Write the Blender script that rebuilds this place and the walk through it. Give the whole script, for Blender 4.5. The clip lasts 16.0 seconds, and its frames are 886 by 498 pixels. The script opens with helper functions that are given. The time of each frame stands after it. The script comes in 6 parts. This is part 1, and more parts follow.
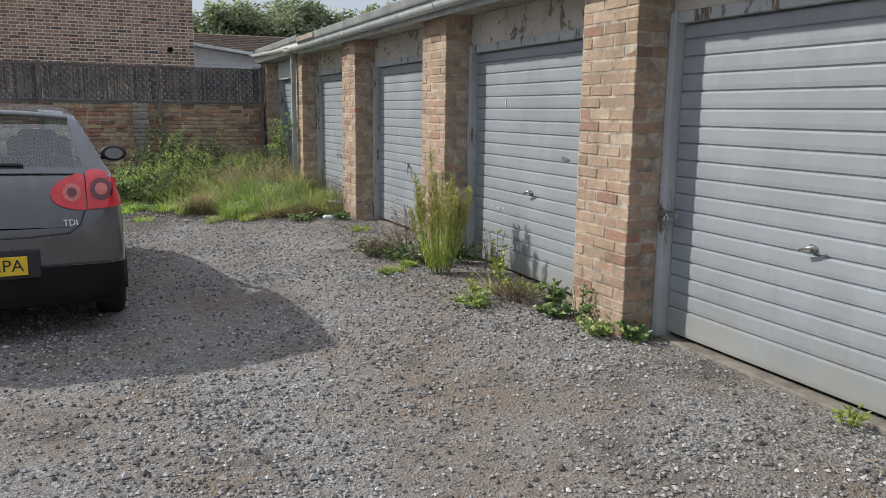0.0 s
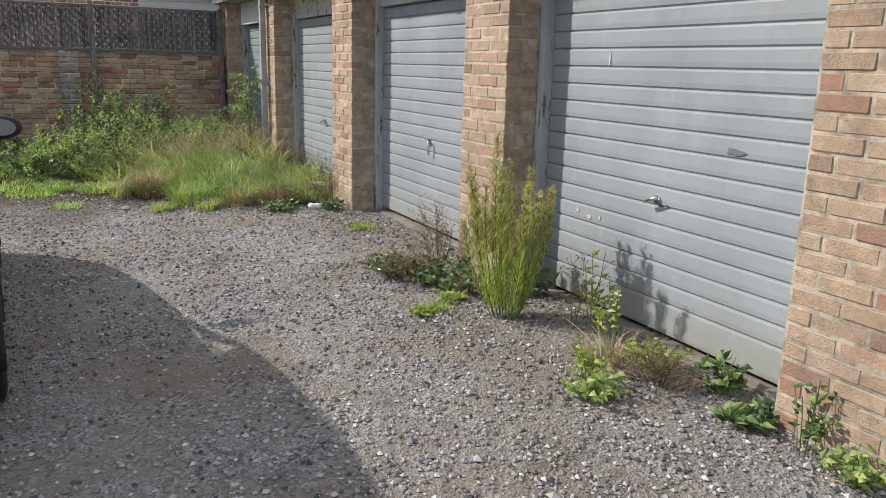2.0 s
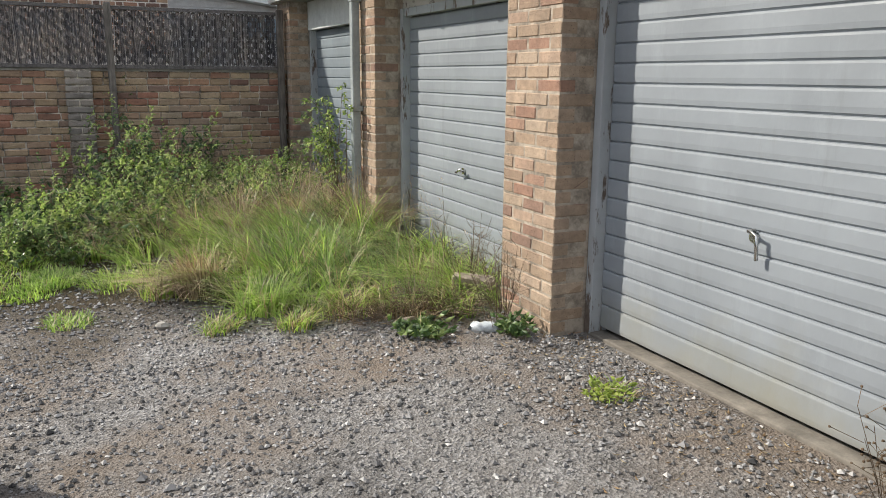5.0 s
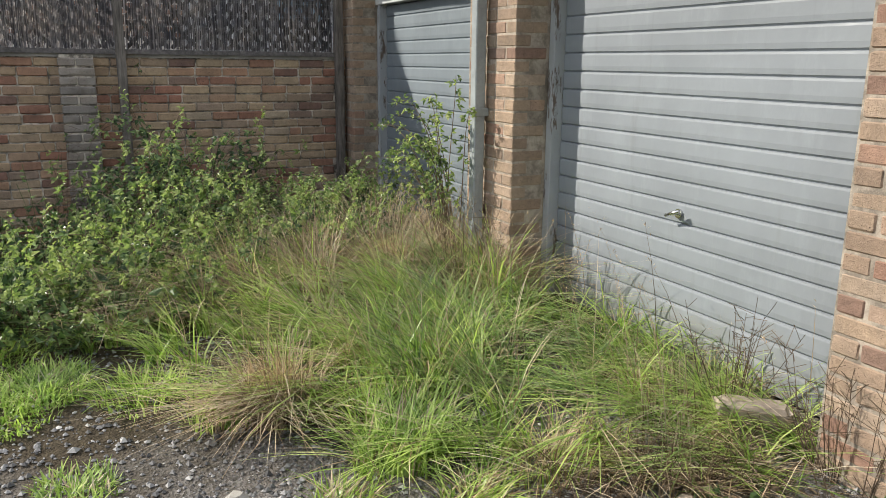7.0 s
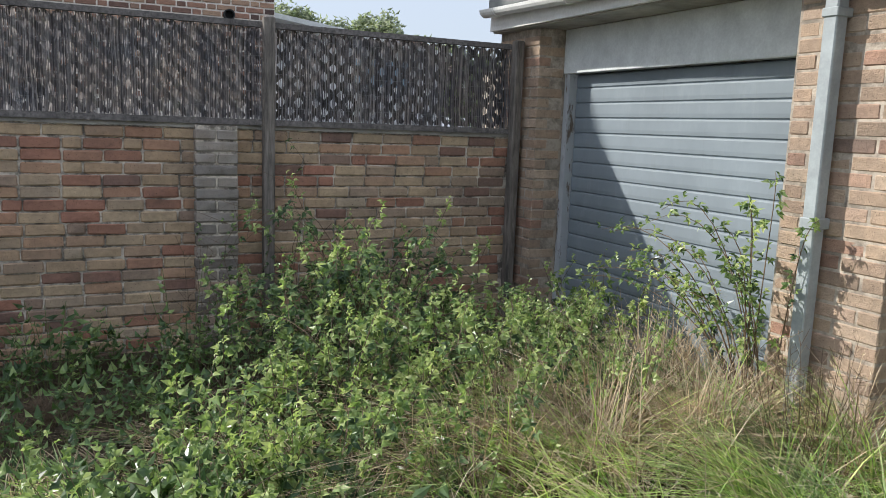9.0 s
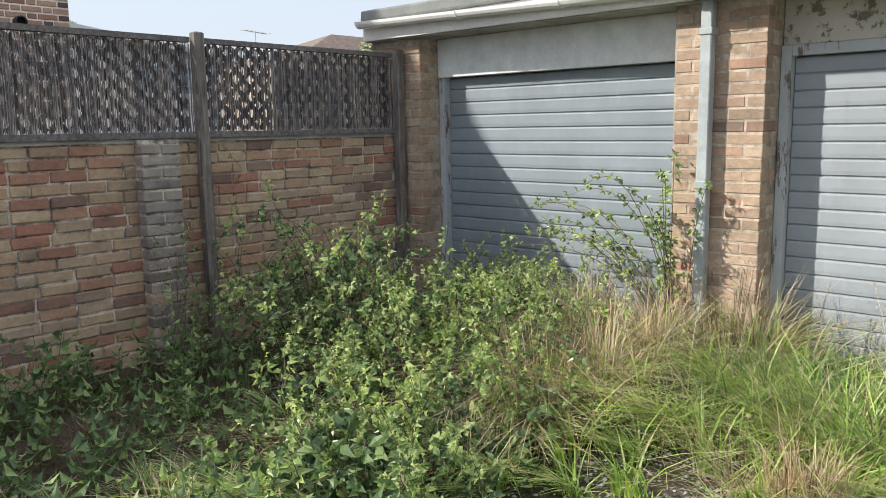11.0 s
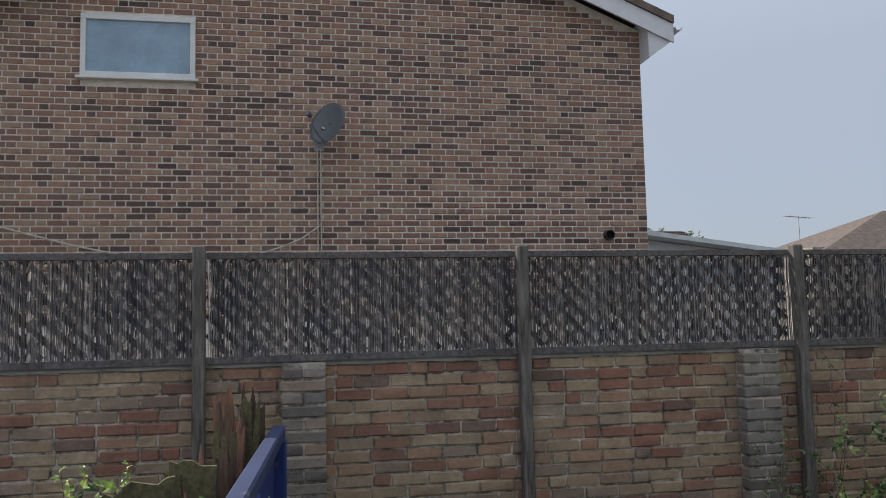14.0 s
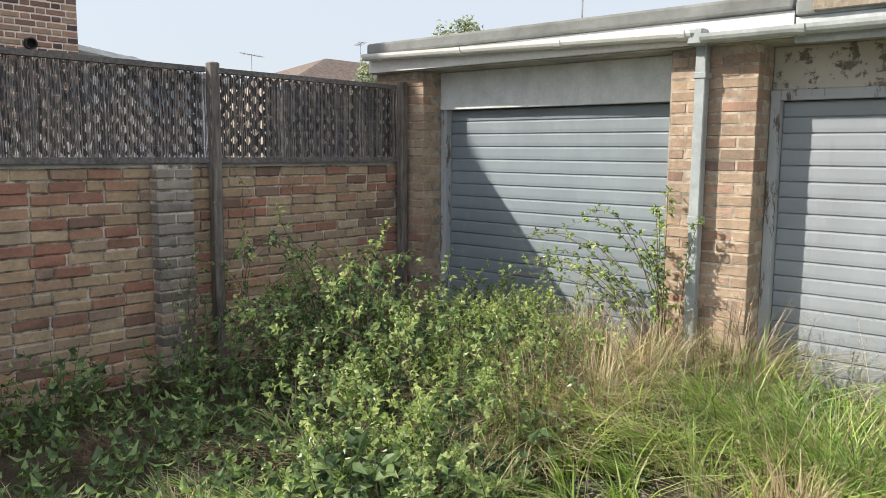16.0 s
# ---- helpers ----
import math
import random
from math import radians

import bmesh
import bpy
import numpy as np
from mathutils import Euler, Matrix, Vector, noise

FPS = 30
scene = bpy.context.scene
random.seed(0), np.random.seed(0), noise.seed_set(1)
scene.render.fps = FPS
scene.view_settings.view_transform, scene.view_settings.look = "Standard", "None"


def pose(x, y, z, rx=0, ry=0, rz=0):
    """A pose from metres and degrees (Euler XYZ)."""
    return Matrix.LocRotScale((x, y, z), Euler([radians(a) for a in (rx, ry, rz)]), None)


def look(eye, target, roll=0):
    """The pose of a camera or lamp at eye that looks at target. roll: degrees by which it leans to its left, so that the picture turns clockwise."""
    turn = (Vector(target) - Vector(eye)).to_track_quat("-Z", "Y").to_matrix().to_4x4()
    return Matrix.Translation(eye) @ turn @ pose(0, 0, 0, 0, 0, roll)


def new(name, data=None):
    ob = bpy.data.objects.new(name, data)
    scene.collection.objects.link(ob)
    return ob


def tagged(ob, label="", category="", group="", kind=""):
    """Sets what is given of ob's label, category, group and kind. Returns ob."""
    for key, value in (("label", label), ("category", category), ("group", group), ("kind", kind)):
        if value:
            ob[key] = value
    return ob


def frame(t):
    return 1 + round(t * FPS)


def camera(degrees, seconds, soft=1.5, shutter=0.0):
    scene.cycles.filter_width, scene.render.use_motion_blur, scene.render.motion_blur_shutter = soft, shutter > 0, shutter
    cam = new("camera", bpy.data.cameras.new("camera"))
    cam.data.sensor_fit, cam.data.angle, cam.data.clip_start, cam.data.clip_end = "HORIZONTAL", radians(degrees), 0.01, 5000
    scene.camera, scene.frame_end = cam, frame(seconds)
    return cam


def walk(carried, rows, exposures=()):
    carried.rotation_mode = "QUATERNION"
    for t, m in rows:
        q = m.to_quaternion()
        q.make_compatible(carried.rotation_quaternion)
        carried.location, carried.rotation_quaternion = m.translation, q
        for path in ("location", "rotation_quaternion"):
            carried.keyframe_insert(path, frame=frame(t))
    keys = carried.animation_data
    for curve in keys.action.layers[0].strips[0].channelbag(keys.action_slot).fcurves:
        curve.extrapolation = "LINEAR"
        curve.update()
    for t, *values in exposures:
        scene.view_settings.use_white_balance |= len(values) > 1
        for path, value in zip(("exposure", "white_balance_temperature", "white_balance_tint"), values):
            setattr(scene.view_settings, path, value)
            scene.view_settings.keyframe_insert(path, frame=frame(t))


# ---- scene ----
cam = camera(59.2, 16.0, 0.55)
METRES, EYE, TILT, LEAN, TURN = 13.3, 1.535, 0.0, 0.0, -23.5
ROWS = [
    (0.0, 0.0, 0.0, 0.0, 0.12, -10.0, -0.69),
    (0.5, -0.0143, 0.0427, -0.0007, -0.7, -11.17, -1.33),
    (1.0, -0.0272, 0.0881, 0.0003, -1.18, -12.25, -1.46),
    (1.5, -0.0413, 0.1315, 0.0015, -2.31, -12.95, -1.35),
    (2.0, -0.048, 0.1785, 0.001, -2.85, -13.22, -1.46),
    (2.5, -0.0625, 0.2226, 0.0014, -2.74, -13.06, -2.08),
    (3.0, -0.074, 0.2663, -0.0007, -2.11, -12.53, -2.36),
    (3.5, -0.0868, 0.31, 0.0008, -2.08, -12.35, -2.25),
    (4.0, -0.1027, 0.3506, 0.0018, -2.0, -12.23, -1.41),
    (6.5, -0.1938, 0.551, 0.0043, -1.46, -12.87, -0.23),
    (7.0, -0.2126, 0.5908, 0.004, -2.11, -13.4, -0.61),
    (7.5, -0.2372, 0.6262, 0.0033, -2.92, -13.91, -1.24),
    (8.0, -0.2613, 0.6613, 0.0015, -3.33, -12.64, -1.58),
    (8.5, -0.2879, 0.6871, 0.0063, -3.45, -10.44, -1.87),
    (9.0, -0.319, 0.6994, 0.0095, -1.94, -8.83, -2.09),
    (11.5, -0.4556, 0.6697, 0.0115, -26.98, -8.36, 1.59),
    (12.0, -0.457, 0.664, 0.0162, -21.64, -4.22, 2.41),
    (12.5, -0.4681, 0.6609, 0.0213, 0.51, 0.6, 1.77),
    (13.0, -0.4754, 0.6561, 0.0245, 17.6, 4.53, 0.59),
    (13.5, -0.4784, 0.6548, 0.0272, 19.22, 8.25, 0.3),
    (14.0, -0.4793, 0.6578, 0.0252, 12.91, 5.1, 1.26),
    (14.5, -0.4722, 0.6624, 0.0177, -0.86, -2.05, 1.3),
    (15.0, -0.4645, 0.6638, 0.0163, -14.17, -4.68, 1.04),
    (15.5, -0.4585, 0.6643, 0.0149, -22.96, -6.56, -0.19),
    (16.0, -0.4559, 0.6654, 0.0144, -24.89, -7.13, -0.46),
]
EXPOSURES = [(0.0, 0.64, 6200, 10), (2.0, 0.88, 6350, 10), (4.0, 0.92, 6450, 10), (7.5, 1.0, 6450, 10), (8.0, 1.16, 6400, 10), (8.5, 1.48, 6300, 10), (9.0, 1.08, 6050, 10), (11.5, 1.26, 6350, 10), (12.0, 0.8, 6200, 10), (12.5, 0.75, 6100, 10), (13.0, 0.75, 6050, 10), (13.5, 0.66, 6000, 10), (14.0, 0.5, 6050, 10), (14.2, 0.75, 6200, 10), (14.4, 1.35, 6400, 10), (14.6, 1.36, 6400, 10), (15.0, 1.22, 6500, 10), (16.0, 1.2, 6500, 10)]
walk(cam, [(t, pose(0, 0, EYE, TILT, LEAN, TURN) @ pose(METRES * x, METRES * y, METRES * z, 90 + pitch, roll, yaw)) for t, x, y, z, yaw, pitch, roll in ROWS], EXPOSURES)

# ---- light ----
SUN_EL, SUN_AZ = radians(36.0), math.atan2(-0.767, 0.641)   # azimuth from +y towards +x
world = bpy.data.worlds.new("sky")
scene.world = world
world.use_nodes = True
wn = world.node_tree.nodes
sky = wn.new("ShaderNodeTexSky")
sky.sky_type = "NISHITA"
sky.sun_disc = False
sky.sun_elevation = SUN_EL
sky.sun_rotation = SUN_AZ
sky.air_density, sky.dust_density, sky.ozone_density = 1.0, 1.5, 1.0
wn["Background"].inputs["Strength"].default_value = 0.12
haze = wn.new("ShaderNodeMix")      # thin high cloud over the blue
haze.data_type = "RGBA"
haze.inputs[0].default_value = 0.85
where_to = wn.new("ShaderNodeTexCoord")
height = wn.new("ShaderNodeSeparateXYZ")
world.node_tree.links.new(where_to.outputs["Generated"], height.inputs[0])
veil = wn.new("ShaderNodeValToRGB")   # the veil of cloud brightens towards the zenith
veil.color_ramp.elements[0].position, veil.color_ramp.elements[0].color = 0.0, (0.315, 0.335, 0.37, 1.0)
veil.color_ramp.elements[1].position, veil.color_ramp.elements[1].color = 1.0, (0.78, 0.8, 0.86, 1.0)
veil_part = veil.color_ramp.elements.new(0.3)
veil_part.color = (0.37, 0.388, 0.418, 1.0)
world.node_tree.links.new(height.outputs["Z"], veil.inputs[0])
thick = wn.new("ShaderNodeVectorMath")
thick.operation = "SCALE"
thick.inputs["Scale"].default_value = 7.8
world.node_tree.links.new(veil.outputs[0], thick.inputs[0])
world.node_tree.links.new(thick.outputs[0], haze.inputs[7])
world.node_tree.links.new(sky.outputs[0], haze.inputs[6])
world.node_tree.links.new(haze.outputs[2], wn["Background"].inputs["Color"])
sun_data = bpy.data.lights.new("sun", "SUN")
sun_data.energy, sun_data.angle, sun_data.color = 2.95, radians(0.8), (1.0, 0.93, 0.82)
sun = new("sun", sun_data)
SUN_DIR = Vector((-0.767 * math.cos(SUN_EL), 0.641 * math.cos(SUN_EL), math.sin(SUN_EL)))
sun.matrix_world = look(Vector((-6, 8, 20)) + SUN_DIR, (-6, 8, 20))


# ---- materials ----
def nodes_of(name, rough=0.7, metal=0.0, spec=0.4):
    m = bpy.data.materials.new(name)
    m.use_nodes = True
    nt = m.node_tree
    b = nt.nodes["Principled BSDF"]
    b.inputs["Roughness"].default_value = rough
    b.inputs["Metallic"].default_value = metal
    b.inputs["Specular IOR Level"].default_value = spec
    return m, nt, b


def noise_node(nt, scale, detail=4.0, rough=0.6, vec=None):
    n = nt.nodes.new("ShaderNodeTexNoise")
    n.inputs["Scale"].default_value = scale
    n.inputs["Detail"].default_value = detail
    n.inputs["Roughness"].default_value = rough
    if vec is not None:
        nt.links.new(vec, n.inputs["Vector"])
    return n.outputs["Fac"]


def ramp(nt, fac, stops, interp="LINEAR"):
    r = nt.nodes.new("ShaderNodeValToRGB")
    e = r.color_ramp
    e.interpolation = interp
    while len(e.elements) < len(stops):
        e.elements.new(0.5)
    for el, (p, c) in zip(e.elements, stops):
        el.position = p
        el.color = (*c, 1.0) if len(c) == 3 else c
    nt.links.new(fac, r.inputs["Fac"])
    return r.outputs["Color"]


def mix(nt, fac, a, b, mode="MIX"):
    n = nt.nodes.new("ShaderNodeMix")
    n.data_type, n.blend_type = "RGBA", mode
    for sock, v in ((n.inputs[0], fac), (n.inputs[6], a), (n.inputs[7], b)):
        if isinstance(v, (int, float)):
            sock.default_value = v
        elif isinstance(v, tuple):
            sock.default_value = (*v, 1.0)
        else:
            nt.links.new(v, sock)
    return n.outputs[2]


def bump(nt, b, height, strength=0.4, dist=0.01):
    n = nt.nodes.new("ShaderNodeBump")
    n.inputs["Strength"].default_value = strength
    n.inputs["Distance"].default_value = dist
    nt.links.new(height, n.inputs["Height"])
    nt.links.new(n.outputs["Normal"], b.inputs["Normal"])


def where(nt):
    return nt.nodes.new("ShaderNodeNewGeometry").outputs["Position"]


def stretched(nt, vec, sx, sy, sz):
    m = nt.nodes.new("ShaderNodeMapping")
    m.inputs["Scale"].default_value = (sx, sy, sz)
    nt.links.new(vec, m.inputs["Vector"])
    return m.outputs["Vector"]


def grey(v):
    return (v, v, v)


def mat_plain(name, col, rough=0.6, metal=0.0, var=0.15, scale=6.0, grain=60.0, bumps=0.1, spec=0.4):
    """Paint, plastic, metal: two scales of variation and a little relief."""
    m, nt, b = nodes_of(name, rough, metal, spec)
    p = where(nt)
    dark = tuple(c * (1 - var) for c in col)
    lite = tuple(min(1.0, c * (1 + var)) for c in col)
    c1 = ramp(nt, noise_node(nt, scale, 5, 0.65, p), [(0.3, dark), (0.7, lite)])
    c2 = ramp(nt, noise_node(nt, grain, 3, 0.6, p), [(0.3, grey(0.88)), (0.7, grey(1.0))])
    nt.links.new(mix(nt, 1.0, c1, c2, "MULTIPLY"), b.inputs["Base Color"])
    if bumps:
        bump(nt, b, noise_node(nt, grain * 2, 4, 0.6, p), bumps, 0.004)
    return m


def mat_brick(name, stops, island=False, spots=(0.08, 0.05, 0.04), stain=0.5, grime=(0.09, 0.085, 0.07)):
    """Fired clay: a colour for each brick, dark flecks, soft stains, a rough face."""
    m, nt, b = nodes_of(name, 0.9, 0.0, 0.2)
    p = where(nt)
    if island:
        rnd = nt.nodes.new("ShaderNodeNewGeometry").outputs["Random Per Island"]
    else:
        rnd = nt.nodes.new("ShaderNodeObjectInfo").outputs["Random"]
    base = ramp(nt, rnd, stops)
    streak = noise_node(nt, 30, 5, 0.7, stretched(nt, p, 1, 1, 1.3))
    base = mix(nt, 0.45, base, ramp(nt, streak, [(0.25, grey(0.5)), (0.75, grey(1.3))]), "MULTIPLY")
    base = mix(nt, 0.5, base, ramp(nt, noise_node(nt, 9, 5, 0.7, p), [(0.3, (0.6, 0.62, 0.66)), (0.7, (1.2, 1.15, 1.1))]), "MULTIPLY")
    fleck = ramp(nt, noise_node(nt, 170, 2, 0.5, p), [(0.66, grey(0)), (0.72, grey(1))])
    base = mix(nt, fleck, base, spots)
    st = ramp(nt, noise_node(nt, 2.2, 6, 0.65, p), [(0.5, grey(0)), (0.78, grey(stain))])
    base = mix(nt, st, base, grime)
    nt.links.new(base, b.inputs["Base Color"])
    bump(nt, b, noise_node(nt, 80, 7, 0.75, p), 0.8, 0.01)
    return m


def mat_mortar(name, col, stain=0.4, decay=0.65):
    m, nt, b = nodes_of(name, 0.95, 0.0, 0.1)
    p = where(nt)
    c = ramp(nt, noise_node(nt, 9, 7, 0.75, p), [(0.4, tuple(v * decay for v in col)), (0.58, col)])
    c = mix(nt, ramp(nt, noise_node(nt, 1.8, 5, 0.6, p), [(0.5, grey(0)), (0.75, grey(stain))]), c, (0.07, 0.065, 0.055))
    nt.links.new(c, b.inputs["Base Color"])
    bump(nt, b, noise_node(nt, 140, 5, 0.7, p), 0.6, 0.006)
    return m


def mat_door(name, col, dirt, low):
    """Sun-bleached paint on pressed steel: chalky patches, drips, dirt rising from the foot."""
    m, nt, b = nodes_of(name, 0.55, 0.0, 0.35)
    p = where(nt)
    c = ramp(nt, noise_node(nt, 1.6, 6, 0.6, p), [(0.3, tuple(v * 0.86 for v in col)), (0.7, tuple(v * 1.1 for v in col))])
    chalk = ramp(nt, noise_node(nt, 5.0, 8, 0.75, stretched(nt, p, 1, 1, 0.35)), [(0.52, grey(0)), (0.8, grey(0.45))])
    c = mix(nt, chalk, c, tuple(min(1, v * 1.35 + 0.02) for v in col))
    drip = ramp(nt, noise_node(nt, 9.0, 5, 0.7, stretched(nt, p, 1, 1, 0.12)), [(0.58, grey(0)), (0.85, grey(dirt))])
    c = mix(nt, drip, c, (0.16, 0.17, 0.15))
    z = nt.nodes.new("ShaderNodeSeparateXYZ")
    nt.links.new(p, z.inputs[0])
    add = nt.nodes.new("ShaderNodeMath")
    add.operation = "MULTIPLY_ADD"
    nt.links.new(noise_node(nt, 3.0, 6, 0.7, p), add.inputs[0])
    add.inputs[1].default_value = 0.9
    nt.links.new(z.outputs["Z"], add.inputs[2])
    rise = ramp(nt, add.outputs[0], [(0.45, grey(low)), (0.95, grey(0))])
    c = mix(nt, rise, c, (0.27, 0.26, 0.2))
    nt.links.new(c, b.inputs["Base Color"])
    nt.links.new(ramp(nt, noise_node(nt, 4, 5, 0.6, p), [(0.3, grey(0.42)), (0.7, grey(0.7))]), b.inputs["Roughness"])
    bump(nt, b, noise_node(nt, 7, 3, 0.5, p), 0.12, 0.02)
    return m


def mat_wood(name, dark, lite, sz=0.1, rough=0.85):
    m, nt, b = nodes_of(name, rough, 0.0, 0.2)
    p = where(nt)
    g = noise_node(nt, 40, 8, 0.7, stretched(nt, p, 1, 1, sz))
    c = ramp(nt, g, [(0.3, dark), (0.7, lite)])
    c = mix(nt, ramp(nt, noise_node(nt, 3, 5, 0.6, p), [(0.45, grey(0)), (0.75, grey(0.5))]), c, tuple(v * 0.5 for v in dark))
    nt.links.new(c, b.inputs["Base Color"])
    bump(nt, b, g, 0.5, 0.008)
    return m


def mat_flaking(name, paint, under, amount, sz=1.0):
    """Old paint that has come away in flakes from what lies below."""
    m, nt, b = nodes_of(name, 0.8, 0.0, 0.25)
    p = where(nt)
    n = noise_node(nt, 9, 9, 0.72, stretched(nt, p, 1, 1, sz))
    k = ramp(nt, n, [(amount - 0.02, grey(0)), (amount + 0.02, grey(1))])
    pc = ramp(nt, noise_node(nt, 2.5, 6, 0.6, p), [(0.3, tuple(v * 0.75 for v in paint)), (0.7, paint)])
    uc = ramp(nt, noise_node(nt, 25, 5, 0.6, p), [(0.3, tuple(v * 0.6 for v in under)), (0.7, under)])
    nt.links.new(mix(nt, k, uc, pc), b.inputs["Base Color"])
    bump(nt, b, k, 0.4, 0.004)
    return m


def mat_leaf(name, stops, trans=0.35, rough=0.5, glow=(0.9, 1.0, 0.66)):
    """Leaf tissue: a colour for each leaf, blotches, light passing through."""
    m, nt, b = nodes_of(name, rough, 0.0, 0.35)
    rnd = nt.nodes.new("ShaderNodeNewGeometry").outputs["Random Per Island"]
    c = ramp(nt, rnd, stops)
    c = mix(nt, 0.6, c, ramp(nt, noise_node(nt, 35, 4, 0.6, where(nt)), [(0.3, grey(0.65)), (0.7, grey(1.2))]), "MULTIPLY")
    c = mix(nt, 0.8, c, ramp(nt, noise_node(nt, 3.5, 4, 0.65, where(nt)), [(0.32, (0.55, 0.6, 0.6)), (0.68, (1.3, 1.2, 0.95))]), "MULTIPLY")
    nt.links.new(c, b.inputs["Base Color"])
    t = nt.nodes.new("ShaderNodeBsdfTranslucent")
    nt.links.new(mix(nt, 1.0, c, glow, "MULTIPLY"), t.inputs["Color"])
    s = nt.nodes.new("ShaderNodeMixShader")
    s.inputs[0].default_value = trans
    nt.links.new(b.outputs[0], s.inputs[1])
    nt.links.new(t.outputs[0], s.inputs[2])
    nt.links.new(s.outputs[0], nt.nodes["Material Output"].inputs["Surface"])
    return m


def mat_ground():
    """Worn tarmac under loose grey chippings, dusty brown patches, dark soil under the weeds."""
    m, nt, b = nodes_of("gravel", 0.95, 0.0, 0.15)
    p = where(nt)
    v = nt.nodes.new("ShaderNodeTexVoronoi")
    v.inputs["Scale"].default_value = 75
    nt.links.new(p, v.inputs["Vector"])
    stone = ramp(nt, v.outputs["Color"], [(0.15, grey(0.09)), (0.5, (0.31, 0.305, 0.3)), (0.85, (0.54, 0.525, 0.51))])
    dust = ramp(nt, noise_node(nt, 200, 4, 0.7, p), [(0.3, (0.16, 0.15, 0.14)), (0.7, (0.36, 0.34, 0.315))])
    c = mix(nt, ramp(nt, noise_node(nt, 6, 6, 0.7, p), [(0.38, grey(0.15)), (0.62, grey(0.85))]), dust, stone)
    c = mix(nt, ramp(nt, noise_node(nt, 0.9, 6, 0.65, p), [(0.44, grey(0)), (0.62, grey(0.8))]), c, (0.25, 0.2, 0.155))
    c = mix(nt, ramp(nt, noise_node(nt, 1.7, 7, 0.7, p), [(0.54, grey(0)), (0.66, grey(0.6))]), c, (0.085, 0.08, 0.075))
    s = nt.nodes.new("ShaderNodeSeparateXYZ")
    nt.links.new(p, s.inputs[0])
    add = nt.nodes.new("ShaderNodeMath")
    add.operation = "MULTIPLY_ADD"
    nt.links.new(noise_node(nt, 1.3, 5, 0.6, p), add.inputs[0])
    add.inputs[1].default_value = 3.0
    nt.links.new(s.outputs["Y"], add.inputs[2])
    mr = nt.nodes.new("ShaderNodeMapRange")
    mr.inputs["From Min"].default_value, mr.inputs["From Max"].default_value = 12.0, 13.2
    nt.links.new(add.outputs[0], mr.inputs["Value"])
    soil = ramp(nt, noise_node(nt, 22, 6, 0.7, p), [(0.3, (0.05, 0.04, 0.028)), (0.7, (0.13, 0.105, 0.07))])
    c = mix(nt, mr.outputs[0], c, soil)
    nt.links.new(c, b.inputs["Base Color"])
    h = mix(nt, 0.5, v.outputs["Distance"], noise_node(nt, 120, 6, 0.75, p))
    bump(nt, b, h, 1.0, 0.03)
    return m


WALL_COLOURS = [(0.0, (0.42, 0.3, 0.195)), (0.22, (0.5, 0.385, 0.255)), (0.4, (0.37, 0.28, 0.2)), (0.55, (0.47, 0.3, 0.195)), (0.68, (0.34, 0.185, 0.13)), (0.78, (0.39, 0.2, 0.14)), (0.87, (0.23, 0.15, 0.12)), (1.0, (0.5, 0.405, 0.29))]
HOUSE_COLOURS = [(0.0, (0.12, 0.085, 0.075)), (0.25, (0.27, 0.165, 0.125)), (0.5, (0.4, 0.235, 0.165)), (0.75, (0.46, 0.32, 0.22)), (0.9, (0.33, 0.22, 0.16)), (1.0, (0.16, 0.11, 0.1))]
GARAGE_BRICK = mat_brick("buff_brick", [(0.0, (0.34, 0.25, 0.185)), (0.25, (0.47, 0.355, 0.255)), (0.55, (0.4, 0.29, 0.21)), (0.8, (0.53, 0.42, 0.315)), (0.93, (0.39, 0.235, 0.17)), (1.0, (0.27, 0.19, 0.15))], stain=0.45)
WALL_BRICK = mat_brick("weathered_brick", WALL_COLOURS, stain=0.42)
WALL_BRICK_REST = mat_brick("weathered_brick_rest", WALL_COLOURS, island=True, stain=0.42)
PIER_BRICK = mat_brick("blue_grey_brick", [(0.0, (0.18, 0.16, 0.14)), (0.5, (0.27, 0.235, 0.2)), (0.85, (0.36, 0.31, 0.26)), (1.0, (0.4, 0.28, 0.2))], stain=0.65, grime=(0.4, 0.38, 0.35))
HOUSE_BRICK = mat_brick("house_brick", HOUSE_COLOURS, stain=0.2)
HOUSE_BRICK_REST = mat_brick("house_brick_rest", HOUSE_COLOURS, island=True, stain=0.2)
GARAGE_MORTAR = mat_mortar("garage_mortar", (0.5, 0.43, 0.35), 0.4, 0.5)
WALL_MORTAR = mat_mortar("wall_mortar", (0.66, 0.59, 0.5), 0.6, 0.22)
HOUSE_MORTAR = mat_mortar("house_mortar", (0.86, 0.8, 0.72), 0.05, 0.8)
DOOR_PAINT = mat_door("grey_blue_door_paint", (0.262, 0.287, 0.312), 0.5, 0.75)
DOOR_PAINT_END = mat_door("blue_grey_door_paint", (0.215, 0.25, 0.275), 0.35, 0.35)
FRAME_WOOD = mat_flaking("flaking_grey_timber", (0.46, 0.485, 0.5), (0.2, 0.16, 0.13), 0.43, 0.25)
LINTEL = mat_flaking("flaking_lintel", (0.55, 0.52, 0.46), (0.24, 0.21, 0.18), 0.43)
LINTEL_END = mat_plain("painted_board", (0.72, 0.75, 0.74), 0.6)
CONCRETE = mat_plain("concrete", (0.36, 0.34, 0.3), 0.95, var=0.35, scale=4, grain=120, bumps=0.5)
APRON = mat_plain("dirty_concrete", (0.21, 0.19, 0.16), 0.95, var=0.4, scale=7, grain=90, bumps=0.6)
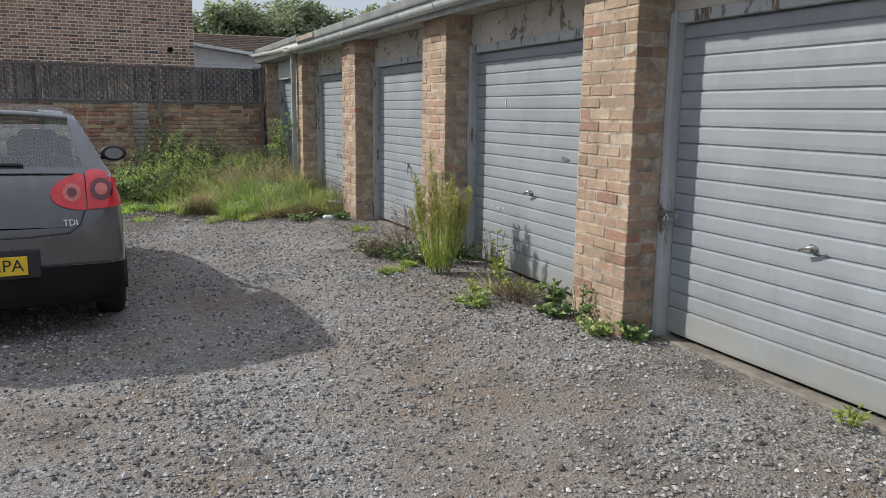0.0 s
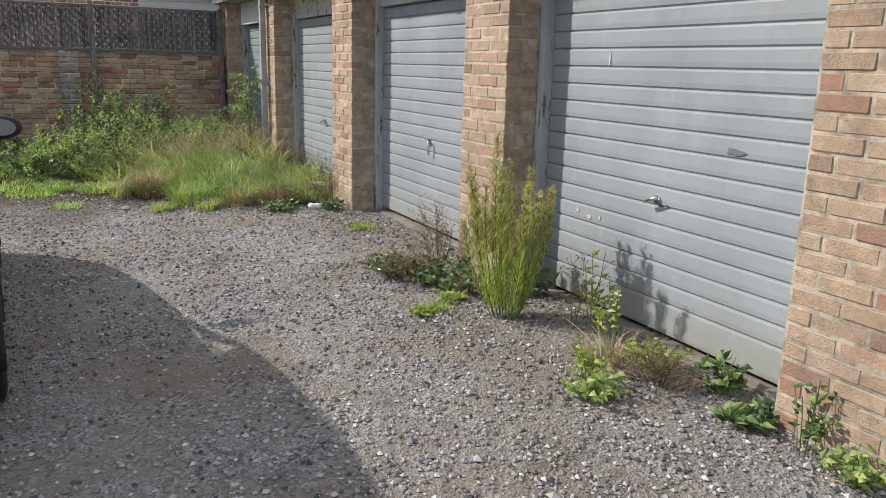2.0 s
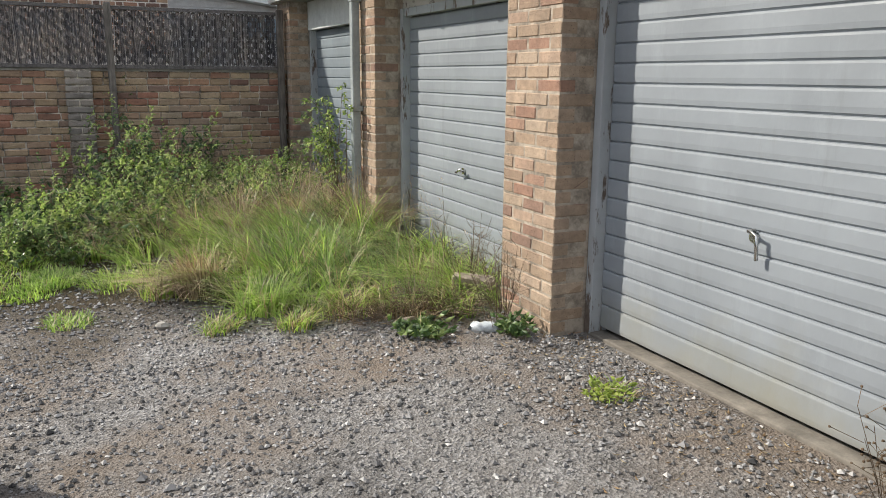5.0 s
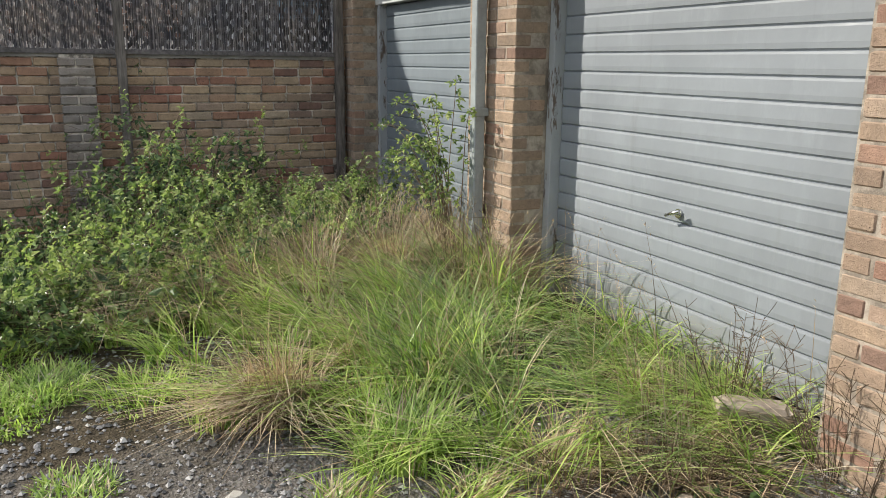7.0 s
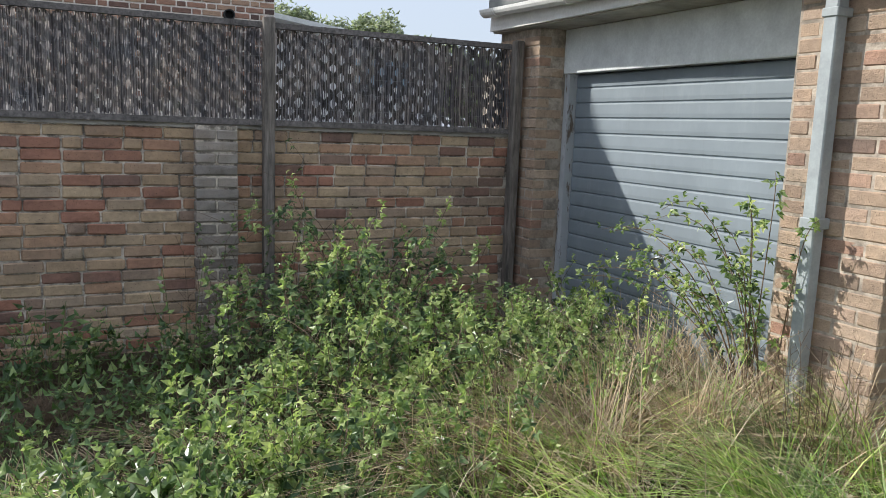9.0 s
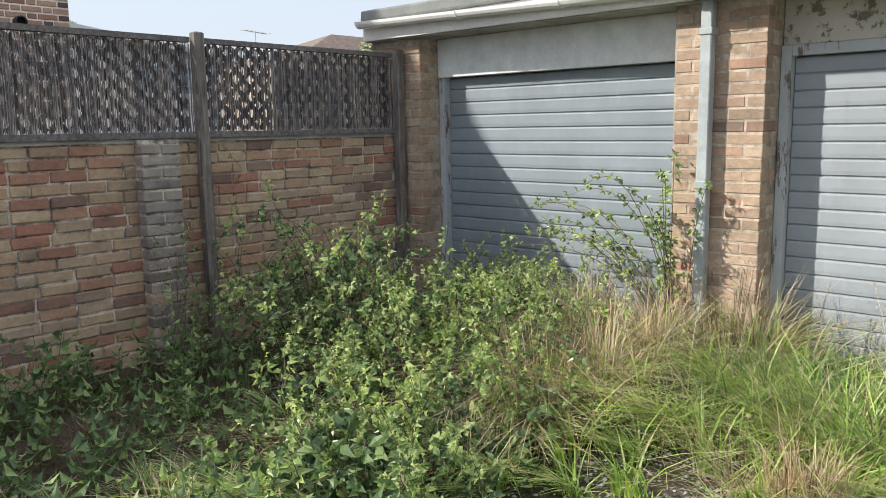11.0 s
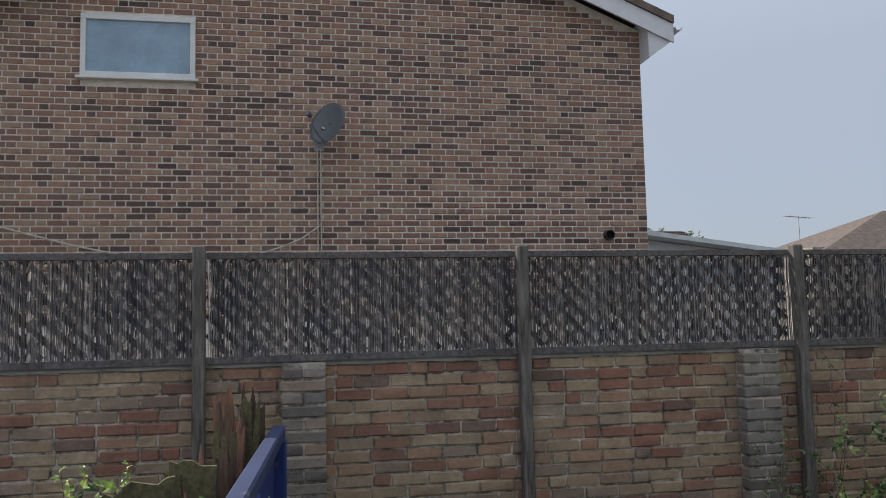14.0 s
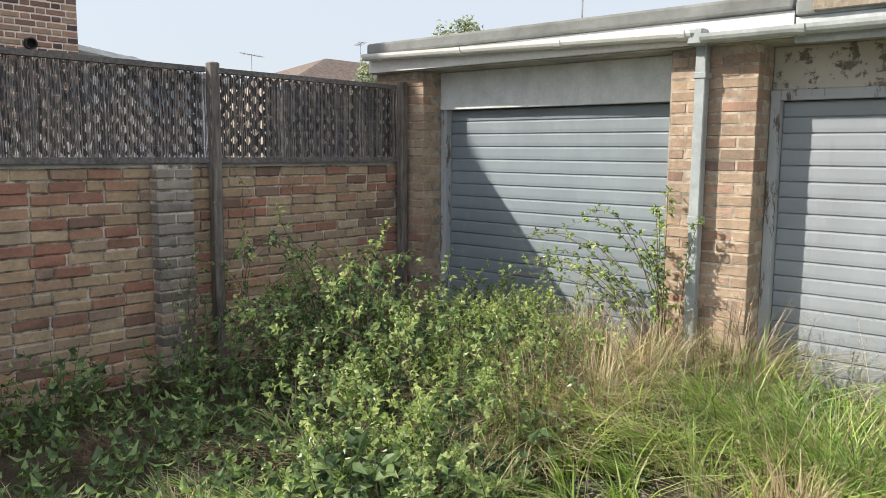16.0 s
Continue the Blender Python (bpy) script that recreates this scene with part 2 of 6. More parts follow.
UPVC = mat_plain("white_plastic", (0.78, 0.78, 0.75), 0.35, var=0.1, scale=3)
GUTTER_GREY = mat_plain("grey_gutter", (0.45, 0.48, 0.48), 0.5, var=0.2)
PIPE_GREY = mat_plain("grey_downpipe", (0.33, 0.36, 0.365), 0.5, var=0.2)
FELT = mat_plain("roof_felt", (0.2, 0.21, 0.2), 0.95, var=0.3, scale=3, grain=200, bumps=0.5)
CHROME = mat_plain("chrome", (0.7, 0.7, 0.68), 0.25, 1.0, var=0.2, scale=30, bumps=0.0)
STEEL = mat_plain("dull_steel", (0.4, 0.4, 0.39), 0.45, 0.9, var=0.3, scale=30)
BLACK = mat_plain("black_plastic", (0.025, 0.026, 0.027), 0.55, var=0.2)
POST_WOOD = mat_wood("weathered_post", (0.06, 0.055, 0.05), (0.28, 0.25, 0.22))
RAIL_WOOD = mat_wood("weathered_rail", (0.06, 0.056, 0.054), (0.24, 0.22, 0.21), 1.0)
TRELLIS_WOOD = mat_wood("trellis_wood", (0.06, 0.055, 0.05), (0.2, 0.18, 0.16), 1.0)
REED = mat_leaf("dry_reed", [(0.0, (0.14, 0.137, 0.16)), (0.35, (0.25, 0.24, 0.27)), (0.7, (0.36, 0.345, 0.375)), (1.0, (0.55, 0.525, 0.55))], 0.55, 0.7, (0.97, 0.96, 1.0))
GROUND = mat_ground()
WHITE_BOARD = mat_plain("white_weatherboard", (0.75, 0.76, 0.77), 0.5, var=0.08)
ROOF_TILE = mat_plain("brown_roof_tile", (0.17, 0.13, 0.105), 0.9, var=0.4, scale=5, grain=40, bumps=0.4)
DARK = mat_plain("dark_void", (0.02, 0.02, 0.02), 0.9)


# ---- mesh helpers ----
class Build:
    """Collects vertices and faces for one mesh."""

    def __init__(self):
        self.v, self.f, self.smooth = [], [], False

    def box(self, a, b):
        (x0, y0, z0), (x1, y1, z1) = a, b
        n = len(self.v)
        self.v += [(x0, y0, z0), (x1, y0, z0), (x1, y1, z0), (x0, y1, z0), (x0, y0, z1), (x1, y0, z1), (x1, y1, z1), (x0, y1, z1)]
        self.f += [tuple(n + i for i in q) for q in ((3, 2, 1, 0), (4, 5, 6, 7), (0, 1, 5, 4), (1, 2, 6, 5), (2, 3, 7, 6), (3, 0, 4, 7))]
        return self

    def obox(self, m, sx, sy, sz):
        """A box of that size about the origin of the pose m."""
        n = len(self.v)
        self.box((-sx / 2, -sy / 2, -sz / 2), (sx / 2, sy / 2, sz / 2))
        self.v[n:] = [tuple(m @ Vector(p)) for p in self.v[n:]]
        return self

    def cham(self, a, b, c):
        """A box with chamfered edges, cheap: two rings inset at top and bottom and sides."""
        (x0, y0, z0), (x1, y1, z1) = a, b
        n = len(self.v)
        for z, i in ((z0, c), (z0 + c, 0), (z1 - c, 0), (z1, c)):
            for x, y in ((x0 + c + i, y0 + i), (x1 - c - i, y0 + i), (x1 - i, y0 + c + i), (x1 - i, y1 - c - i), (x1 - c - i, y1 - i), (x0 + c + i, y1 - i), (x0 + i, y1 - c - i), (x0 + i, y0 + c + i)):
                self.v.append((x, y, z))
        for r in range(3):
            for k in range(8):
                p, q = n + r * 8 + k, n + r * 8 + (k + 1) % 8
                self.f.append((p, q, q + 8, p + 8))
        self.f.append(tuple(n + 7 - k for k in range(8)))
        self.f.append(tuple(n + 24 + k for k in range(8)))
        return self

    def tube(self, pts, r, sides=8, caps=True, r1=None):
        """A round bar along points, from radius r to r1."""
        pts = [Vector(p) for p in pts]
        n, k = len(self.v), len(pts)
        r1 = r if r1 is None else r1
        for i, p in enumerate(pts):
            d = (pts[min(i + 1, k - 1)] - pts[max(i - 1, 0)]).normalized()
            u = d.orthogonal().normalized() if i == 0 else (u - d * u.dot(d)).normalized()
            w = d.cross(u)
            rr = r + (r1 - r) * i / max(1, k - 1)
            for s in range(sides):
                a = 2 * math.pi * s / sides
                self.v.append(tuple(p + (u * math.cos(a) + w * math.sin(a)) * rr))
        for i in range(k - 1):
            for s in range(sides):
                a, b = n + i * sides + s, n + i * sides + (s + 1) % sides
                self.f.append((a, b, b + sides, a + sides))
        if caps:
            self.f.append(tuple(n + sides - 1 - s for s in range(sides)))
            self.f.append(tuple(n + (k - 1) * sides + s for s in range(sides)))
        return self

    def sweep(self, profile, path, closed=False):
        """Carries a profile of (across, up) points along path, which stays level; across points to the path's right."""
        n, k, q = len(self.v), len(path), len(profile)
        path = [Vector(p) for p in path]
        for i, p in enumerate(path):
            d = (path[min(i + 1, k - 1)] - path[max(i - 1, 0)]).normalized()
            r = d.cross(Vector((0, 0, 1))).normalized()
            for a, z in profile:
                self.v.append(tuple(p + r * a + Vector((0, 0, z))))
        for i in range(k - 1):
            for s in range(q if closed else q - 1):
                a, b = n + i * q + s, n + i * q + (s + 1) % q
                self.f.append((a, a + q, b + q, b))
        if closed:
            self.f.append(tuple(n + s for s in range(q)))
            self.f.append(tuple(n + (k - 1) * q + q - 1 - s for s in range(q)))
        return self

    def disc(self, m, r, depth, sides=20, r2=None):
        """A short cylinder along the z of the pose m."""
        n = len(self.v)
        for z, rr in ((0, r), (depth, r if r2 is None else r2)):
            for s in range(sides):
                a = 2 * math.pi * s / sides
                self.v.append(tuple(m @ Vector((rr * math.cos(a), rr * math.sin(a), z))))
        for s in range(sides):
            a, b = n + s, n + (s + 1) % sides
            self.f.append((a, b, b + sides, a + sides))
        self.f.append(tuple(n + sides - 1 - s for s in range(sides)))
        self.f.append(tuple(n + sides + s for s in range(sides)))
        return self

    def compact(self):
        """Drops the vertices that no face uses."""
        used = sorted({i for f in self.f for i in f})
        back = {o: i for i, o in enumerate(used)}
        self.v, self.f = [self.v[i] for i in used], [tuple(back[i] for i in f) for f in self.f]
        return self

    def mesh(self, name, mat, smooth=False):
        me = bpy.data.meshes.new(name)
        me.from_pydata(self.v, [], self.f)
        me.materials.append(mat)
        if smooth or self.smooth:
            me.polygons.foreach_set("use_smooth", [True] * len(me.polygons))
        me.update()
        return me


def thing(name, at, label="", category="", group="", kind=""):
    e = new(name)
    e.empty_display_size = 0.1
    e.location = at
    return tagged(e, label, category, group, kind)


def under(ob, parent):
    """Parents ob, whose mesh is in world places, without moving it."""
    ob.parent = parent
    base = Matrix.Translation(parent.location)
    if parent.parent:
        base = Matrix.Identity(4)
    ob.matrix_parent_inverse = base.inverted()
    return ob


def part(name, b, mat, parent=None, label="", smooth=False, kind="", category="", bevel=0.0):
    ob = new(name, b.mesh(name, mat, smooth))
    if parent is not None:
        under(ob, parent)
    if bevel:
        mod = ob.modifiers.new("bevel", "BEVEL")
        mod.width, mod.segments, mod.limit_method = bevel, 2, "ANGLE"
    return tagged(ob, label, category, "", kind)


def smoothstep(a, b, x):
    t = max(0.0, min(1.0, (x - a) / (b - a)))
    return t * t * (3 - 2 * t)


def ground_z(x, y):
    """Height of the yard: nearly level, rising a hand's breadth to the doors and to the wall."""
    if abs(x) > 30 or abs(y) > 40:
        return 0.0
    z = 0.14 * smoothstep(0.6, 2.9, x) + 0.16 * smoothstep(10.5, 13.5, y) * (1 - 0.6 * smoothstep(0.6, 2.9, x))
    z += 0.018 * noise.noise((x * 0.9, y * 0.9, 0.3)) + 0.008 * noise.noise((x * 3.1, y * 3.1, 1.3))
    return z


# ---- ground ----
def spread(lo, hi, step, far):
    inner = list(np.arange(lo, hi + 1e-6, step))
    return [lo - d for d in reversed(far)] + inner + [hi + d for d in far]


def make_ground():
    far = [0.5, 1.5, 4, 10, 25, 60, 150, 400, 1200]
    xs, ys = spread(-6.0, 4.0, 0.1, far), spread(-3.0, 16.0, 0.1, far)
    b = Build()
    b.v = [(x, y, ground_z(x, y)) for y in ys for x in xs]
    w = len(xs)
    b.f = [(j * w + i, j * w + i + 1, (j + 1) * w + i + 1, (j + 1) * w + i) for j in range(len(ys) - 1) for i in range(w - 1)]
    part("ground", b, GROUND, None, "worn tarmac yard under loose grey chippings", True, "structure", "ground")


make_ground()

# ---- the plan ----
DOOR_X, PIER_X, WALL_Y, HOUSE_Y = 3.225, 2.92, 15.395, 19.98
BAY, PIER_W, PIER_D = 2.815, 0.58, 0.225
PIER_Y = [3.89 + BAY * (i - 2) for i in range(6)]       # near edges of the piers between bays
DOOR_TOP = 2.11
COURSE = 0.0745


def brick_mesh(name, lx, ly, mat, lz=0.063, worn=0.0, seed=0):
    b = Build().cham((0, 0, 0), (lx, ly, lz), 0.004 + worn)
    rnd = random.Random(seed)
    b.v = [tuple(c + rnd.uniform(-worn, worn) for c in p) for p in b.v]
    return b.mesh(name, mat)


def brick_pier(y0, foot, top, number):
    """A pier two and a half bricks wide and one deep, its right-hand courses alternating with headers."""
    t = thing("brick_pier", (PIER_X + 0.11, y0 + PIER_W / 2, foot), "buff brick pier between two garage doors", "pier", "garage piers", "structure")
    core = Build().box((PIER_X + 0.0035, y0 + 0.0035, foot), (PIER_X + PIER_D + 0.08, y0 + PIER_W - 0.0035, top))
    part("mortar", core, GARAGE_MORTAR, t)
    rnd = random.Random(number)
    u = (PIER_W - 0.02) / 2.5
    z, k = foot, 0
    while z + 0.07 < top:
        if k % 2 == 0:
            spec = [("h", 0), ("s", 0.5), ("s", 1.5), ("b", 0)]
        else:
            spec = [("s", 0), ("s", 1), ("h", 2)]
        for kind, at in spec:
            o = new("brick", rnd.choice(GARAGE_MESH[kind]))
            y = y0 + at * (u + 0.008)
            x = PIER_X
            if kind == "b":
                x, y = PIER_X + 0.1125, y0
            o.location = (x + rnd.uniform(-0.003, 0.003), y + rnd.uniform(-0.002, 0.002), z + rnd.uniform(-0.0015, 0.0015))
            under(o, t)
        z += COURSE
        k += 1
    return t


U = (PIER_W - 0.02) / 2.5
GARAGE_MESH = {"s": [brick_mesh("brick_stretcher", 0.1025, U - 0.004, GARAGE_BRICK, 0.0655, 0.0016, i) for i in range(6)], "h": [brick_mesh("brick_header", 0.215, U / 2 - 0.006, GARAGE_BRICK, 0.0655, 0.0016, i) for i in range(5)]}
GARAGE_MESH["b"] = GARAGE_MESH["s"]


def garage_door(y0, y1, top, foot, paint, label, loop=False, lowest=0.347, step=0.1018):
    """An up-and-over door of one ribbed steel sheet in a timber frame, with a handle."""
    mid = (y0 + y1) / 2
    t = thing("garage_door", (DOOR_X, mid, foot), label, "garage door", "row of garage doors")
    b = Build()
    a0, a1 = y0 + 0.065, y1 - 0.065
    n = 18
    prof = []
    for i in range(n):      # the lowest board is the deepest
        z, pitch = (lowest + (i - 1) * step, step) if i else (foot + 0.02, lowest - foot - 0.02)
        if i == n - 1:
            pitch = top - 0.05 - z
        prof += [(0.002, z), (-0.006, z + 0.006), (-0.009, z + 0.03), (-0.0095, z + pitch - 0.016), (-0.007, z + pitch - 0.007), (0.004, z + pitch - 0.004)]
    prof.append((0.0, top - 0.05))
    prof.append((0.03, top - 0.05))
    k = len(prof)
    cols = 13
    for i in range(cols):
        y = a0 + (a1 - a0) * i / (cols - 1)
        w = 0.0025 * noise.noise((y * 2.1, mid, 0.5))
        b.v += [(DOOR_X + dx + w, y, z) for dx, z in prof]
    for i in range(cols - 1):
        b.f += [(i * k + j, i * k + j + 1, (i + 1) * k + j + 1, (i + 1) * k + j) for j in range(k - 1)]
    part("door_panel", b, paint, t)
    for name, ya, yb in (("jamb", y0, y0 + 0.06), ("jamb", y1 - 0.06, y1)):
        part(name, Build().box((DOOR_X - 0.075, ya, foot - 0.02), (DOOR_X + 0.04, yb, top + 0.02)), FRAME_WOOD, t, "flaking painted timber", bevel=0.004)
    part("head_rail", Build().box((DOOR_X - 0.06, y0 + 0.06, top - 0.045), (DOOR_X + 0.04, y1 - 0.06, top + 0.02)), FRAME_WOOD, t, bevel=0.004)
    hz = 0.91 if loop else 0.885
    part("handle_plate", Build().disc(pose(DOOR_X - 0.01, mid, hz, 0, -90, 0), 0.024, 0.01, 16), CHROME, t)
    if loop:
        hb = Build().tube([(DOOR_X - 0.012, mid, hz + 0.03), (DOOR_X - 0.05, mid, hz + 0.03), (DOOR_X - 0.05, mid - 0.045, hz + 0.02), (DOOR_X - 0.045, mid - 0.05, hz - 0.09)], 0.009, 8)
        part("handle", hb, CHROME, t, "worn chrome drop handle", True)
        return t
    hb = Build().tube([(DOOR_X - 0.018, mid, hz), (DOOR_X - 0.055, mid, hz)], 0.008, 8)
    hb.tube([(DOOR_X - 0.055, mid - 0.045, hz + 0.02), (DOOR_X - 0.058, mid, hz + 0.004), (DOOR_X - 0.055, mid + 0.045, hz - 0.014)], 0.009, 8)
    part("handle", hb, CHROME, t, "worn chrome handle", True)
    return t


for i, y in enumerate(PIER_Y):
    brick_pier(y, ground_z(PIER_X, y) - 0.06, 2.4, i)
P45 = PIER_Y[-1]
# the pier that ends one building and starts the next is double, with the downpipe in its joint; the last one stands by the wall
DOOR5_Y0, DOOR5_Y1 = 12.95, 15.16
for i, y in enumerate(PIER_Y[:-1]):
    garage_door(y + PIER_W, y + BAY, DOOR_TOP, ground_z(DOOR_X, y + 1.7) + 0.02, DOOR_PAINT, "ribbed steel garage door in sun-bleached grey-blue paint, shut", i == 3, *((0.325, 0.1023) if i > 2 else (0.347, 0.1018)))
garage_door(DOOR5_Y0, DOOR5_Y1, 2.13, 0.2, DOOR_PAINT_END, "ribbed blue-grey steel garage door beside the brick wall, shut", False, 0.266, 0.1075)
end = brick_pier(DOOR5_Y1, 0.12, 2.42, 11)


def garage_shell():
    lo, hi = PIER_Y[0] - 4, 15.75
    g = thing("wall_garage", (6.0, 6.0, 0.1), "garage block walls behind the doors", "wall", "", "structure")
    part("back_wall", Build().box((8.2, lo, 0), (8.42, hi, 2.5)), GARAGE_MORTAR, g)
    part("side_wall", Build().box((DOOR_X + 0.1, hi - 0.05, 0), (8.2, hi + 0.17, 2.55)), GARAGE_MORTAR, g)
    part("near_wall", Build().box((PIER_X, lo, 0), (8.2, PIER_Y[0], 2.4)), GARAGE_MORTAR, g)
    for i, y in enumerate(PIER_Y[:-1]):
        part("lintel", Build().box((DOOR_X - 0.05, y + PIER_W, DOOR_TOP + 0.02), (DOOR_X + 0.12, y + BAY, 2.4)), LINTEL, g, "concrete lintel with flaking paint", bevel=0.006)
        part("sill", Build().box((DOOR_X - 0.075, y + PIER_W + 0.002, 0.0), (DOOR_X + 0.12, y + BAY - 0.002, ground_z(DOOR_X, y + 1.7) + 0.016)), APRON, g, "dirty concrete strip under the door", bevel=0.008)
    part("lintel", Build().box((DOOR_X - 0.09, DOOR5_Y0, 2.085), (DOOR_X - 0.062, DOOR5_Y1, 2.4)), LINTEL_END, g, "smooth pale painted board", bevel=0.006)
    roof = thing("garage_roof", (5.5, 6, 2.45), "low felt garage roofs with pale gutters", "roof", "", "structure")
    for y0, y1, dz in ((lo, 12.1, 0.0), (12.11, 15.72, 0.04)):
        part("felt", Build().box((PIER_X - 0.14, y0, 2.52 + dz), (8.6, y1, 2.62 + dz)), FELT, roof, "grey roofing felt", bevel=0.02)
        part("fascia", Build().box((PIER_X - 0.11, y0, 2.37 + dz), (PIER_X - 0.08, y1, 2.517 + dz)), UPVC if dz else GUTTER_GREY, roof)
        part("soffit", Build().box((PIER_X - 0.08, y0, 2.40), (8.5, y1, 2.517 + dz)), CONCRETE, roof)


garage_shell()
part("verge_board", Build().cham((PIER_X - 0.155, 11.0, 2.535), (PIER_X - 0.143, 12.0, 2.605), 0.006), mat_wood("bare_board", (0.2, 0.165, 0.12), (0.44, 0.38, 0.3), 1.0), bpy.data.objects["garage_roof"], "bare rotting timber board")


def gutter(y0, y1, z0, z1, mat, label):
    t = thing("gutter", (PIER_X - 0.17, (y0 + y1) / 2, (z0 + z1) / 2), label, "gutter", "gutters")
    prof = [(0.055 * math.cos(a), 0.055 * math.sin(a)) for a in np.linspace(math.pi, 2 * math.pi, 9)]
    prof += [(0.050 * math.cos(a), 0.050 * math.sin(a)) for a in np.linspace(2 * math.pi, math.pi, 9)]
    n = max(2, int((y1 - y0) / 0.5))
    pts = [(PIER_X - 0.17, y0 + (y1 - y0) * i / n, z0 + (z1 - z0) * i / n) for i in range(n + 1)]
    part("channel", Build().sweep(prof, pts, True), mat, t)
    big = [(a * 1.12, b * 1.12 - 0.001) for a, b in prof[:9]] + [(a * 1.05, b * 1.05) for a, b in prof[9:]]
    y = y0 + 0.06
    while y < y1:
        z = z0 + (z1 - z0) * (y - y0) / (y1 - y0)
        part("bracket", Build().sweep(big, [(PIER_X - 0.17, y - 0.025, z), (PIER_X - 0.17, y + 0.025, z)], True), mat, t)
        y += 0.92


gutter(PIER_Y[0] - 1, P45 + 0.3, 2.46, 2.46, GUTTER_GREY, "weathered pale grey plastic half-round gutter")
gutter(P45 + 0.36, 15.7, 2.49, 2.56, UPVC, "white plastic half-round gutter")


def downpipe():
    y, x = P45 + 0.335, PIER_X - 0.06
    t = thing("downpipe", (x, y, 0.2), "square grey plastic downpipe on the brick pier", "downpipe")
    part("pipe", Build().cham((x - 0.035, y - 0.035, 0.16), (x + 0.035, y + 0.035, 2.42), 0.006), PIPE_GREY, t)
    part("pipe_clip", Build().cham((x - 0.042, y - 0.042, 1.27), (x + 0.058, y + 0.042, 1.32), 0.004), PIPE_GREY, t)
    part("pipe_clip", Build().cham((x - 0.042, y - 0.042, 2.2), (x + 0.058, y + 0.042, 2.24), 0.004), PIPE_GREY, t)
    part("outlet", Build().cham((x - 0.14, y - 0.05, 2.4), (x + 0.045, y + 0.05, 2.5), 0.01), PIPE_GREY, t)


downpipe()


# ---- the brick wall with its screens ----
WALL_L, WALL_R, WALL_FOOT, WALL_TOP = -9.0, 3.0, 0.0, 1.64
POSTS = [2.85, 1.0, -0.945, -2.92, -4.9, -6.85, -8.8]


def make_wall():
    w = thing("wall_brick", (-2, WALL_Y + 0.05, 0), "old garden wall of mixed yellow and red bricks", "wall", "", "structure")
    part("mortar", Build().box((WALL_L, WALL_Y + 0.012, WALL_FOOT), (WALL_R, WALL_Y + 0.2, WALL_TOP - 0.01)), WALL_MORTAR, w)
    piers = []
    for x in (0.53, -2.45, -5.43):
        piers.append((x, x + 0.27))
        part("pier_core", Build().box((x + 0.01, WALL_Y - 0.10, WALL_FOOT), (x + 0.26, WALL_Y + 0.01, WALL_TOP - 0.015)), WALL_MORTAR, w)
    return w, piers


wall, WALL_PIERS = make_wall()


